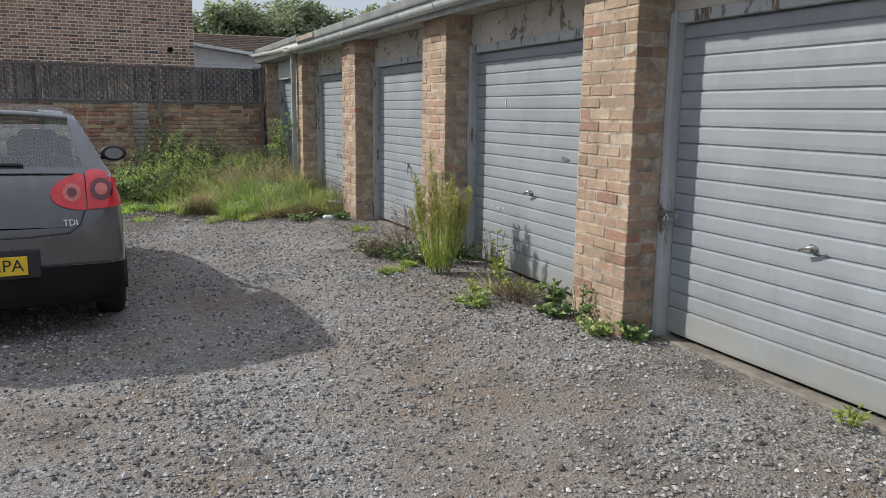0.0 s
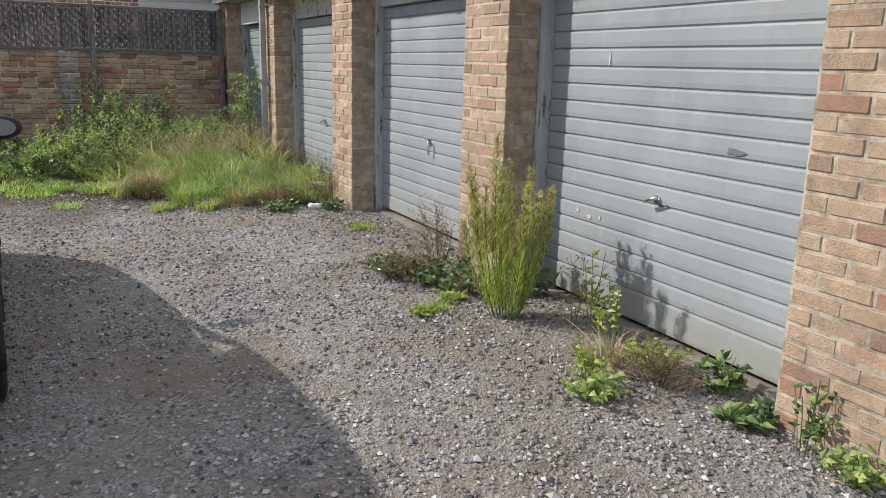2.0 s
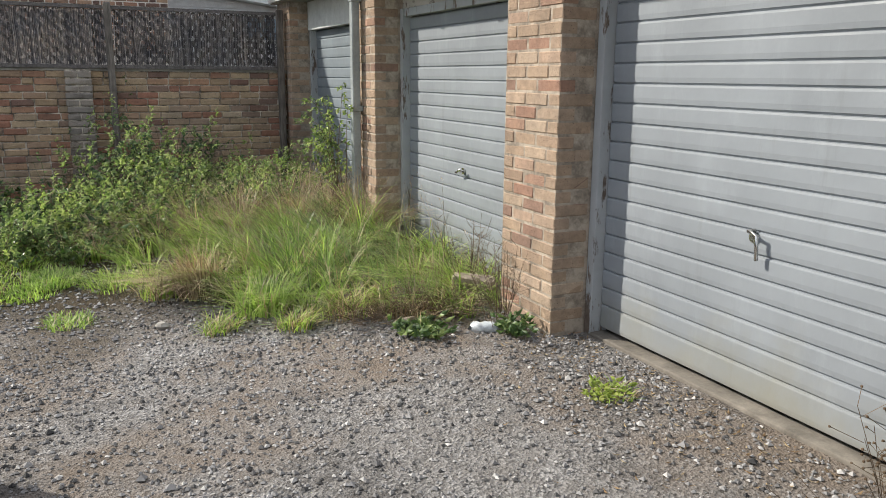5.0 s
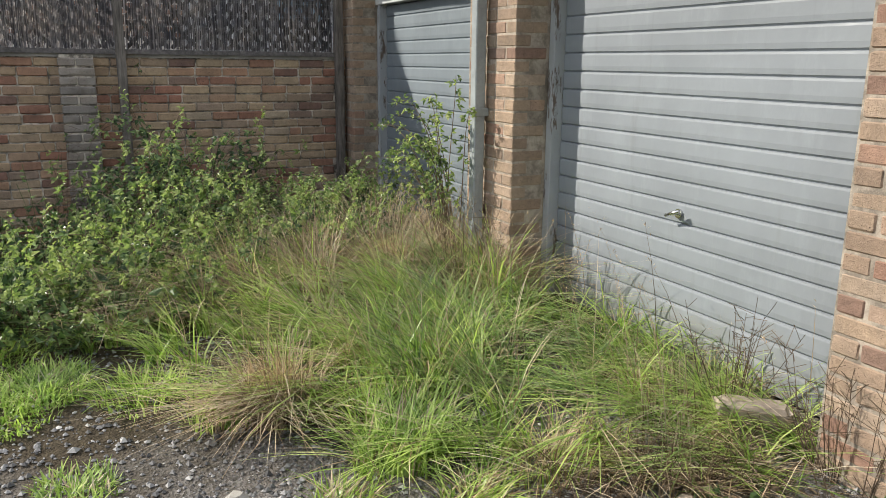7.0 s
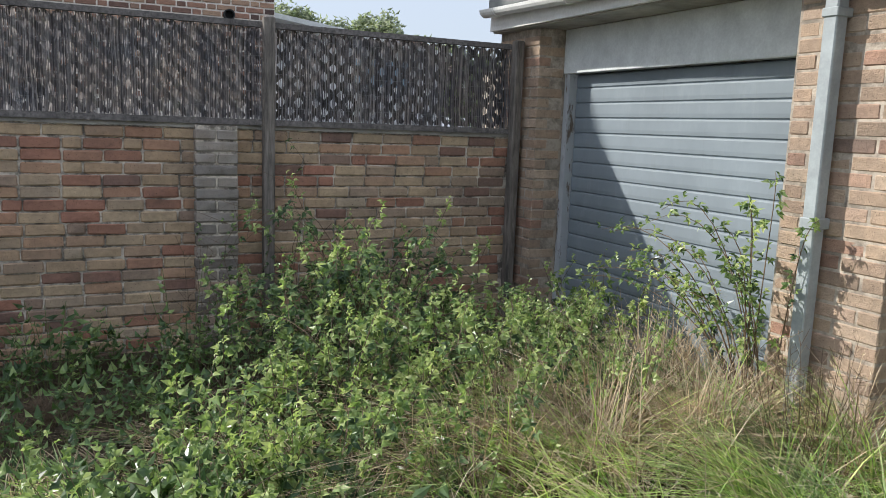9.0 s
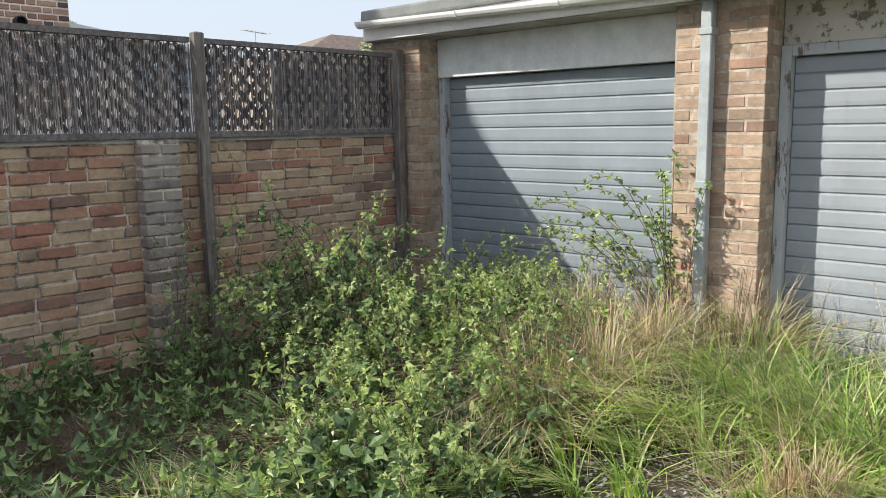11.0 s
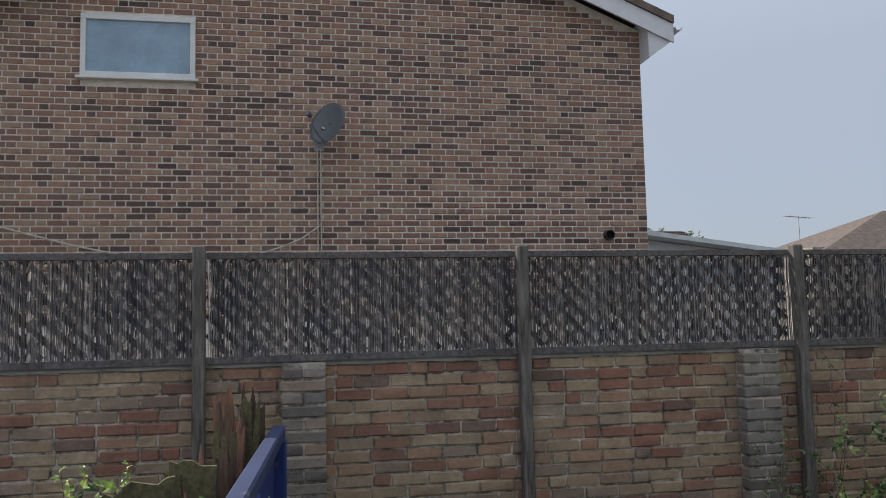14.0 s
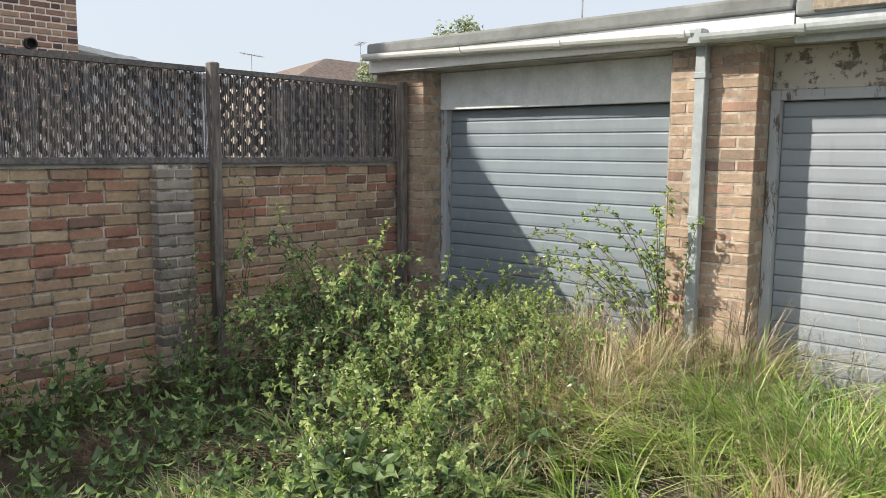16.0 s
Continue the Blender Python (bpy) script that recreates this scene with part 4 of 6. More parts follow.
    for s in (1, -1):
        def inner(u, v, s=s):
            x = 0.42 + 0.21 * u
            bulge = math.sqrt(max(0.0, 1 - ((1 - u) ** 2.2)))
            lo, hi = 0.94 - 0.1 * bulge, 0.94 + 0.085 * bulge + 0.04 * u
            return s * x, lo + (hi - lo) * v

        def outer(u, v, s=s):
            x = 0.638 + 0.205 * u
            lo, hi = 0.842 + 0.012 * u, 1.066 + 0.03 * math.sin(u * 2.2) - 0.09 * u * u
            return s * x, lo + (hi - lo) * v
        li = patch("tail_light", inner, 0.012, RED_LENS, "red inner tail light")
        lo_ = patch("tail_light", outer, 0.012, RED_LENS, "red outer tail light")
        for par, px, pz, r1, r2, matr in ((li, 0.55, 0.945, 0.055, 0.03, PINK_LENS), (lo_, 0.725, 0.96, 0.068, 0.036, DARK_LENS)):
            def ring(u, v, px=px, pz=pz, r1=r1, s=s):
                a = 2 * math.pi * u
                return s * (px + r1 * v * math.cos(a)), pz + r1 * v * math.sin(a)

            def dot(u, v, px=px, pz=pz, r2=r2, s=s):
                a = 2 * math.pi * u
                return s * (px + r2 * v * math.cos(a)), pz + r2 * v * math.sin(a)
            patch("lens_ring", ring, 0.016, matr, "", par)
            patch("lens", dot, 0.020, PINK_LENS if matr is DARK_LENS else DARK_LENS, "", par)
    # plate, recess, badge
    part("plate_recess", Build().box((cx - 0.34, cy - 0.012, z + 0.435), (cx + 0.34, cy + 0.05, z + 0.615)), BLACK, car, bevel=0.01)
    pl = part("number_plate", Build().cham((cx - 0.265, cy - 0.022, z + 0.462), (cx + 0.265, cy - 0.014, z + 0.578), 0.002), PLATE, car, "yellow rear number plate")
    tx = new("plate_lettering", text_mesh("NPA", 0.105, 0.001, BLACK, "plate_lettering"))
    tx.matrix_world = pose(cx + 0.14, cy - 0.0235, z + 0.52, 90, 0, 0)
    tx.parent = car
    tx.matrix_parent_inverse = Matrix.Translation(car.location).inverted()
    bd = new("badge", text_mesh("TDI", 0.055, 0.004, CHROME, "badge"))
    p = rear(0.53, 0.765, 0.008)
    bd.matrix_world = pose(p.x, p.y - 0.004, p.z, 76, 0, 0)
    bd.parent = car
    bd.matrix_parent_inverse = Matrix.Translation(car.location).inverted()
    # seam under the tailgate and beside the light
    seam = Build().tube([rear(x, q, 0.0) for x, q in ((-0.52, 0.72), (-0.3, 0.69), (0, 0.685), (0.3, 0.69), (0.52, 0.705), (0.585, 0.75), (0.62, 0.84))], 0.005, 5)
    part("tailgate_seam", seam, BLACK, car)
    bl = Build().tube([rear(x, 0.505 + 0.01 * abs(x), 0.0) for x in np.linspace(-0.8, 0.8, 17)], 0.006, 5)
    part("bumper_seam", bl, BLACK, car)
    # wheels
    for sx in (1, -1):
        for wy in (0.78, 3.33):
            c = Vector((cx + sx * 0.775, cy + wy, z + 0.318))
            prof = [(0.205, -0.095), (0.27, -0.1), (0.305, -0.088), (0.318, -0.06), (0.32, 0.0), (0.318, 0.06), (0.305, 0.088), (0.27, 0.1), (0.205, 0.095)]
            b = Build()
            seg = 32
            for k in range(seg):
                a = 2 * math.pi * k / seg
                b.v += [(c.x + w, c.y + r * math.cos(a), c.z + r * math.sin(a)) for r, w in prof]
            q = len(prof)
            b.f = [(k * q + j, k * q + (j + 1) % q, ((k + 1) % seg) * q + (j + 1) % q, ((k + 1) % seg) * q + j) for k in range(seg) for j in range(q)]
            wheel = part("wheel", b, TYRE, car, "black tyre on an alloy rim", True)
            rim = Build()
            face = c.x + sx * 0.07
            for k in range(10):
                a = 2 * math.pi * k / 10
                rim.obox(Matrix.Translation((face, c.y + 0.11 * math.cos(a), c.z + 0.11 * math.sin(a))) @ pose(0, 0, 0, math.degrees(a), 0, 0), 0.02, 0.2, 0.03)
            rim.disc(Matrix.Translation((face - sx * 0.0, c.y, c.z)) @ pose(0, 0, 0, 0, 90 * sx, 0), 0.05, 0.025)
            rim.disc(Matrix.Translation((c.x, c.y, c.z)) @ pose(0, 0, 0, 0, 90 * sx, 0), 0.206, 0.03)
            r = new("rim", rim.mesh("rim", STEEL))
            r.parent = wheel
            arch = Build().tube([(cx + sx * 0.868, c.y + 0.355 * math.cos(a), c.z + 0.355 * math.sin(a)) for a in np.linspace(-0.2, math.pi + 0.2, 19)], 0.022, 6)
            part("wheel_arch", arch, BLACK, car, smooth=True)
    for sx in (1, -1):
        mb = Build()
        mc = Vector((cx + sx * 0.96, cy + 2.3, z + 1.08))
        for i in range(9):
            for k in range(14):
                a, e = 2 * math.pi * k / 14, math.pi * i / 8
                mb.v.append((mc.x + 0.115 * math.sin(e) * math.cos(a), mc.y + max(-0.02, 0.075 * math.cos(e)), mc.z + 0.07 * math.sin(e) * math.sin(a)))
        mb.f = [(i * 14 + k, i * 14 + (k + 1) % 14, (i + 1) * 14 + (k + 1) % 14, (i + 1) * 14 + k) for i in range(8) for k in range(14)]
        part("door_mirror", mb, BLACK, car, smooth=True)
        gl = Build().disc(Matrix.Translation((mc.x, mc.y - 0.021, mc.z)) @ pose(0, 0, 0, 90, 0, 0) @ Matrix.Diagonal((1.0, 0.62, 1, 1)), 0.078, 0.004)
        part("mirror_glass", gl, MIRROR, car)
        part("mirror_arm", Build().tube([(mc.x - sx * 0.08, mc.y + 0.03, mc.z - 0.03), (cx + sx * 0.79, cy + 2.34, z + 1.02)], 0.022, 8), BLACK, car)
    car.rotation_euler.z = radians(3.0)
    car.scale.z = 1.045
    return car


make_car(-0.86, 5.54, -0.01)


# ---- the skip with old boards ----
SKIP_BLUE = mat_flaking("scratched_blue_paint", (0.035, 0.055, 0.2), (0.1, 0.1, 0.13), 0.38)
SKIP_RAIL = mat_flaking("worn_blue_rail", (0.055, 0.07, 0.14), (0.17, 0.18, 0.21), 0.4)
WHITE_PAINT = mat_plain("white_lettering", (0.7, 0.7, 0.7), 0.6)
BOARD_A = mat_wood("old_board", (0.06, 0.04, 0.03), (0.22, 0.15, 0.1))
BOARD_B = mat_wood("greened_board", (0.07, 0.065, 0.035), (0.2, 0.18, 0.09), 1.0)
BOARD_C = mat_wood("split_board", (0.16, 0.07, 0.05), (0.42, 0.24, 0.15))


def make_skip():
    m = Matrix.Translation((-2.45, 14.98, 0.15)) @ pose(0, 0, 0, 0, 0, -3.2)   # far right-hand top corner, on the ground
    t = new("skip")
    t.location = (-3.3, 13.4, 0.15)
    tagged(t, "scratched blue steel skip full of broken boards", "skip")

    def put(name, b, mat, label="", **k):
        b.v = [tuple(m @ Vector(p)) for p in b.v]
        return part(name, b, mat, t, label, **k)
    L, W, H = 2.9, 1.7, 1.16

    def panel(p, q, r, s, th=0.012):
        b = Build()
        a, c = Vector(q) - Vector(p), Vector(s) - Vector(p)
        nrm = a.cross(c).normalized() * th
        b.v = [tuple(Vector(v)) for v in (p, q, r, s)] + [tuple(Vector(v) - nrm) for v in (p, q, r, s)]
        b.f = [(0, 1, 2, 3), (7, 6, 5, 4), (0, 4, 5, 1), (1, 5, 6, 2), (2, 6, 7, 3), (3, 7, 4, 0)]
        return b
    for x, i in ((0.0, 1),):
        put("side_panel", panel((x - 0.02 * i, -0.03, H - 0.05), (x - 0.02 * i, -L + 0.03, H - 0.05), (x - 0.02 * i, -L + 0.35, 0.55), (x - 0.02 * i, -0.35, 0.55)), SKIP_BLUE)
        put("lower_panel", panel((x + 0.05 * i, -0.2, 0.56), (x + 0.05 * i, -L + 0.2, 0.56), (x - 0.1 * i, -L + 0.75, 0.02), (x - 0.1 * i, -0.75, 0.02)), SKIP_BLUE)
        put("ledge", Build().cham((x - 0.06, -L + 0.1, 0.52), (x + 0.06, -0.1, 0.6), 0.012), SKIP_BLUE)
        put("top_rail", Build().cham((x - 0.045, -L, H - 0.07), (x + 0.03, 0.0, H), 0.01), SKIP_RAIL, "worn blue-grey steel rail")
        for y in (-0.1, -L + 0.1, -L / 2):
            put("upright", Build().cham((x - 0.035, y - 0.04, 0.5), (x + 0.04, y + 0.04, H - 0.06), 0.008), SKIP_BLUE)
        for y in (-0.3, -L + 0.3):
            put("lifting_lug", Build().disc(Matrix.Translation((x + 0.02 * i, y, 0.5)) @ pose(0, 0, 0, 0, 90 * i, 0), 0.04, 0.14).disc(Matrix.Translation((x + 0.15 * i, y, 0.5)) @ pose(0, 0, 0, 0, 90 * i, 0), 0.06, 0.02), BLACK)
    LOW = 0.5      # the other sides are let down
    put("side_panel", panel((-W + 0.02, -L + 0.3, LOW), (-W + 0.02, -0.3, LOW), (-W + 0.1, -0.7, 0.02), (-W + 0.1, -L + 0.7, 0.02)), SKIP_BLUE)
    for y, s in ((-0.3, 1), (-L + 0.3, -1)):
        put("end_panel", panel((-0.05, y, LOW), (-W + 0.05, y, LOW), (-W + 0.05, y - s * 0.4, 0.03), (-0.05, y - s * 0.4, 0.03)), SKIP_BLUE)
    put("floor_plate", Build().box((-W + 0.1, -L + 0.7, 0.0), (-0.1, -0.7, 0.03)), SKIP_BLUE)
    rnd = random.Random(3)
    # painted lettering too worn to read, as strokes
    for i in range(15):
        y = -0.5 - i * 0.11
        if i in (5, 9):
            continue
        h = rnd.uniform(0.15, 0.24)
        for off, tilt, long in ((0.0, 14, h), (-0.05, 14 if i % 2 else -22, h * rnd.uniform(0.5, 0.95))):
            put("letter_stroke", Build().obox(Matrix.Translation((-0.0157, y + off, 0.72 + long / 2)) @ pose(0, 0, 0, -tilt, 0, 0), 0.0025, 0.026, long), WHITE_PAINT)
    # loose boards, ragged at the top
    for i in range(26):
        mat = (BOARD_A, BOARD_A, BOARD_C, BOARD_B)[i % 4]
        w, h = rnd.uniform(0.05, 0.14), rnd.uniform(0.9, 1.35)
        if i < 4:
            w, h, mat = 0.2, 1.12, BOARD_B
        x, y = -0.09 - rnd.uniform(0, 0.1) - 0.008 * (i - 4), -0.12 - 0.075 * (i - 4)
        h = 1.36 - 0.03 * (i - 4) + rnd.uniform(-0.05, 0.05)
        if i < 4:
            x, y, h = -0.33 - 0.09 * i, -0.9 - 0.12 * i, 1.08 - 0.04 * i
        tilt = pose(x, y, 0.06, rnd.uniform(-7, 4), rnd.uniform(-7, 3), rnd.uniform(-25, 25))
        o = thing("loose_board", m @ Vector((x, y, 0.06)), ("rough weathered board standing in the skip", "rough weathered board standing in the skip", "split reddish board standing in the skip", "green-stained panel board in the skip")[i % 4] if i >= 4 else "green-stained panel board in the skip", "board", "boards in the skip")
        b = Build()
        k = 6
        tops = [h + rnd.uniform(-0.17, 0.07) * (1 if i >= 4 else 0.12) for _ in range(k + 1)]
        for yy in (-0.009, 0.009):
            for j in range(k + 1):
                xx = -w / 2 + w * j / k
                b.v += [(xx, yy, 0.0), (xx, yy + rnd.uniform(-0.004, 0.004), tops[j])]
        q = 2 * (k + 1)
        for j in range(k):
            a = 2 * j
            b.f += [(a, a + 2, a + 3, a + 1), (q + a + 1, q + a + 3, q + a + 2, q + a), (a + 1, a + 3, q + a + 3, q + a + 1)]
        b.f += [(0, 1, q + 1, q), (2 * k, q + 2 * k, q + 2 * k + 1, 2 * k + 1)]
        mm = m @ tilt
        b.v = [tuple(mm @ Vector(p)) for p in b.v]
        part("plank", b, mat, o)


make_skip()


# ---- plants ----
LEAF_BRAMBLE = mat_leaf("bramble_leaf", [(0.0, (0.035, 0.065, 0.035)), (0.35, (0.1, 0.165, 0.075)), (0.7, (0.22, 0.32, 0.14)), (1.0, (0.42, 0.52, 0.25))], 0.42, 0.3)
LEAF_TIP = mat_leaf("young_leaf", [(0.0, (0.14, 0.23, 0.085)), (0.5, (0.35, 0.46, 0.17)), (1.0, (0.6, 0.67, 0.34))], 0.5, 0.32)
LEAF_NETTLE = mat_leaf("nettle_leaf", [(0.0, (0.045, 0.085, 0.035)), (0.5, (0.11, 0.19, 0.07)), (0.85, (0.23, 0.33, 0.13)), (1.0, (0.4, 0.5, 0.22))], 0.4, 0.36)
GRASS_GREEN = mat_leaf("green_grass", [(0.0, (0.12, 0.2, 0.06)), (0.3, (0.33, 0.5, 0.13)), (0.7, (0.58, 0.76, 0.24)), (1.0, (0.72, 0.82, 0.38))], 0.5, 0.33)
GRASS_DULL = mat_leaf("blue_green_grass", [(0.0, (0.11, 0.18, 0.075)), (0.35, (0.28, 0.43, 0.17)), (0.75, (0.5, 0.66, 0.32)), (1.0, (0.68, 0.77, 0.48))], 0.46, 0.32)
GRASS_DRY = mat_leaf("dry_grass", [(0.0, (0.16, 0.115, 0.08)), (0.3, (0.39, 0.3, 0.215)), (0.7, (0.6, 0.49, 0.375)), (1.0, (0.8, 0.71, 0.59))], 0.32, 0.55, (1.0, 0.92, 0.8))
FLEABANE = mat_leaf("fleabane_leaf", [(0.0, (0.27, 0.38, 0.07)), (0.6, (0.42, 0.52, 0.12)), (1.0, (0.55, 0.6, 0.2))], 0.5, 0.5)
SEED_HEAD = mat_leaf("pale_seed_head", [(0.0, (0.45, 0.44, 0.17)), (0.6, (0.6, 0.57, 0.27)), (1.0, (0.72, 0.68, 0.42))], 0.45, 0.8, (1.0, 0.97, 0.75))
STEM = mat_plain("green_stem", (0.14, 0.17, 0.06), 0.6)
CANE = mat_plain("brown_cane", (0.13, 0.09, 0.055), 0.7, var=0.4)
PETAL_Y = mat_plain("yellow_petal", (0.7, 0.5, 0.02), 0.6)
MOSS = mat_leaf("moss", [(0.0, (0.1, 0.15, 0.02)), (1.0, (0.22, 0.28, 0.05))], 0.3, 0.8)


def leaf(b, p, d, side, length, width, fold=0.25, droop=0.15):
    """A pointed leaf in four triangles, folded along its rib."""
    up = side.cross(d)
    n = len(b.v)
    mid = p + d * length * 0.45 + up * (-0.0)
    tip = p + d * length - up * length * droop
    b.v += [tuple(p), tuple(mid + side * width / 2 + up * width * fold), tuple(tip), tuple(mid - side * width / 2 + up * width * fold), tuple(mid)]
    b.f += [(n, n + 1, n + 4), (n + 1, n + 2, n + 4), (n, n + 4, n + 3), (n + 4, n + 2, n + 3)]


def rdir(rnd, lo=-0.3, hi=0.9):
    a, z = rnd.uniform(0, 2 * math.pi), rnd.uniform(lo, hi)
    r = math.sqrt(max(0.0, 1 - z * z))
    return Vector((r * math.cos(a), r * math.sin(a), z))


def blade(b, x, y, z, h, w, lean, a, k=3):
    """A grass blade that bends over as it rises."""
    n = len(b.v)
    ca, sa = math.cos(a), math.sin(a)
    for i in range(k + 1):
        f = i / k
        out = lean * h * f * f
        zz = z + h * f * (1 - 0.28 * min(1.6, lean) * f)
        ww = w * (1 - f) ** 0.7 / 2 + 0.0004
        b.v += [(x + ca * out - sa * ww, y + sa * out + ca * ww, zz), (x + ca * out + sa * ww, y + sa * out - ca * ww, zz)]
    b.f += [(n + 2 * i, n + 2 * i + 1, n + 2 * i + 3, n + 2 * i + 2) for i in range(k)]


def compound(b, rnd, p, d, size):
    """Three or five toothy leaflets on a short stalk."""
    d = d.normalized()
    s = d.orthogonal().normalized()
    s = (s + Vector((0, 0, 0.0)) - d * s.dot(d)).normalized()
    if s.cross(d).z < 0:
        s = -s
    q = p + d * size * 0.6
    for ang, f in ((0, 1.0), (70, 0.8), (-70, 0.8)) + (((120, 0.6), (-120, 0.6)) if rnd.random() < 0.3 else ()):
        r = Matrix.Rotation(radians(ang), 3, s.cross(d))
        dd = (r @ d + rdir(rnd) * 0.25).normalized()
        ss = (r @ s - dd * (r @ s).dot(dd)).normalized()
        leaf(b, q, dd, ss, size * f * rnd.uniform(0.85, 1.2), size * 0.6 * f, 0.3, 0.3)


def bramble(x0, y0, rx, ry, h, canes, seed, label, size=0.046, young=1.0):
    rnd = random.Random(seed)
    t = thing("bramble_bush", (x0, y0, ground_z(x0, y0)), label, "bramble", "brambles")
    lv, cn, tips = Build(), Build(), Build()
    for _ in range(canes):
        a, r = rnd.uniform(0, 2 * math.pi), math.sqrt(rnd.random())
        bx, by = x0 + rx * r * 0.75 * math.cos(a), y0 + ry * r * 0.75 * math.sin(a)
        by = min(by, WALL_Y - 0.1)
        z = ground_z(bx, by)
        top = h * (1 - 0.62 * r * r) * rnd.uniform(0.55, 1.12)
        da = a + rnd.uniform(-1.2, 1.2)
        reach = rnd.uniform(0.15, 0.55)
        pts = []
        k = 10
        for i in range(k + 1):
            f = i / k
            px, py = bx + math.cos(da) * reach * f * f * 1.3, by + math.sin(da) * reach * f * f * 1.3
            px, py = min(px, DOOR_X - 0.08), min(py, WALL_Y - 0.06)
            pts.append(Vector((px, py, z + top * (math.sin(f * 1.9) / 0.96 if f < 0.85 else math.sin(0.85 * 1.9) / 0.96 - (f - 0.85) * 1.0))))
        cn.tube(pts, 0.004, 4, False, 0.0015)
        for i in range(2, k + 1):
            for j in range(2):
                f = rnd.random()
                p = pts[i - 1].lerp(pts[i], f)
                if rnd.random() < 0.78:
                    d = rdir(rnd, -0.6, 0.8)
                    compound(lv, rnd, p, d, size * rnd.uniform(0.55, 1.35))
        for _ in range(round(rnd.randint(1, 4) * young)):
            p = pts[rnd.randint(3, k)]
            d = (Vector((0, 0, 1)) + rdir(rnd, 0, 0.4) * 0.5).normalized()
            ln = rnd.uniform(0.12, 0.3)
            q = p + d * ln
            cn.tube([p, q], 0.0022, 3, False, 0.001)
            for j in range(7):
                compound(tips, rnd, p.lerp(q, 0.25 + 0.75 * j / 6), rdir(rnd, 0.1, 0.9), size * (1.1 - 0.1 * j))
    part("cane_tangle", cn, CANE, t, kind="stuff")
    part("foliage", lv, LEAF_BRAMBLE, t, kind="stuff")
    part("young_foliage", tips, LEAF_TIP, t, "bright young shoots", kind="stuff")


bramble(1.35, 14.35, 0.65, 0.65, 0.93, 120, 1, "dense dark green bramble against the wall and end door", young=0.35)
bramble(0.95, 13.35, 0.48, 0.45, 0.55, 42, 2, "bright green bramble in front of the brick wall")
bramble(1.75, 13.35, 0.6, 0.45, 0.55, 40, 3, "arching bramble in front of the end garage door")
bramble(2.5, 13.9, 0.4, 0.6, 0.5, 36, 4, "straggling bramble by the end garage door")
bramble(0.35, 12.75, 0.35, 0.35, 0.36, 28, 6, "low young bramble at the edge of the weeds")
bramble(-3.2, 13.35, 0.5, 0.6, 1.0, 110, 7, "bramble overgrowing the broken boards")


def climber():
    rnd = random.Random(21)
    t = thing("climbing_shoot", (2.75, 12.75, 0.2), "long bramble shoots climbing the downpipe pier", "bramble", "brambles")
    lv, cn, old = Build(), Build(), Build()
    for i in range(20):
        a, arch = rnd.uniform(0, 6.28), (rnd.uniform(0.4, 1.45) if i % 3 else rnd.uniform(-0.35, 0.2))
        top = rnd.uniform(0.65, 1.15) if i % 3 else rnd.uniform(0.85, 1.35)
        out = rnd.uniform(-0.3, 0.12)
        pts = [Vector((2.74 + out * f * f + 0.03 * math.cos(a + 4 * f), 12.78 + 0.05 * math.sin(a) + arch * f ** 1.4, 0.2 + top * math.sin(f * (1.9 if i % 3 else 1.5)))) for f in np.linspace(0, 1, 11)]
        cn.tube(pts, 0.004, 4, False, 0.0015)
        for q in range(4, 11):
            for _ in range(3):
                compound(lv if rnd.random() < 0.6 else old, rnd, pts[q].lerp(pts[q - 1], rnd.random()), rdir(rnd), 0.036 * rnd.uniform(0.7, 1.3))
    part("cane_tangle", cn, CANE, t, kind="stuff")
    part("young_foliage", lv, LEAF_TIP, t, kind="stuff")
    part("foliage", old, LEAF_BRAMBLE, t, kind="stuff")


climber()


def nettles():
    rnd = random.Random(31)
    lv, st = Build(), Build()
    for _ in range(1900):
        x, y = rnd.uniform(-4.2, 1.0), rnd.uniform(12.0, 15.25)
        if y < 12.5 + 0.5 * noise.noise((x * 0.8, 2.0, 0)) or (x < -2.4 and y < 13):
            continue
        if -4.25 < x < -2.3 and y < 15.1:
            continue
        z = ground_z(x, y)
        h = rnd.uniform(0.06, 0.2) + 0.14 * max(0, noise.noise((x * 1.1, y * 1.1, 5))) + (0.2 * rnd.random() if y > 14.9 else 0)
        lean = rdir(rnd, 0, 0.2) * 0.2 * h
        k, big = max(2, int(h / 0.06)), rnd.choice((0.7, 0.9, 1.0, 1.25))
        pts = [Vector((x, y, z)) + lean * (i / k) ** 2 + Vector((0, 0, h * i / k)) for i in range(k + 1)]
        st.tube([pts[0], pts[k // 2], pts[-1]], 0.0025, 3, False, 0.001)
        a = rnd.uniform(0, 6.28)
        for i in range(1, k + 1):
            a += math.pi / 2
            for s in (0, math.pi):
                d = Vector((math.cos(a + s), math.sin(a + s), rnd.uniform(-0.2, 0.5))).normalized()
                sd = Vector((-math.sin(a + s), math.cos(a + s), 0))
                leaf(lv, pts[i], d, sd, big * rnd.uniform(0.045, 0.085), big * rnd.uniform(0.026, 0.046), 0.15, 0.35)
    t = thing("nettle_patch", (-0.8, 13.8, 0.2), "low nettles and ground weeds along the wall", "weeds", "", "stuff")
    part("stem_growth", st, STEM, t, kind="stuff")
    part("foliage", lv, LEAF_NETTLE, t, kind="stuff")


nettles()


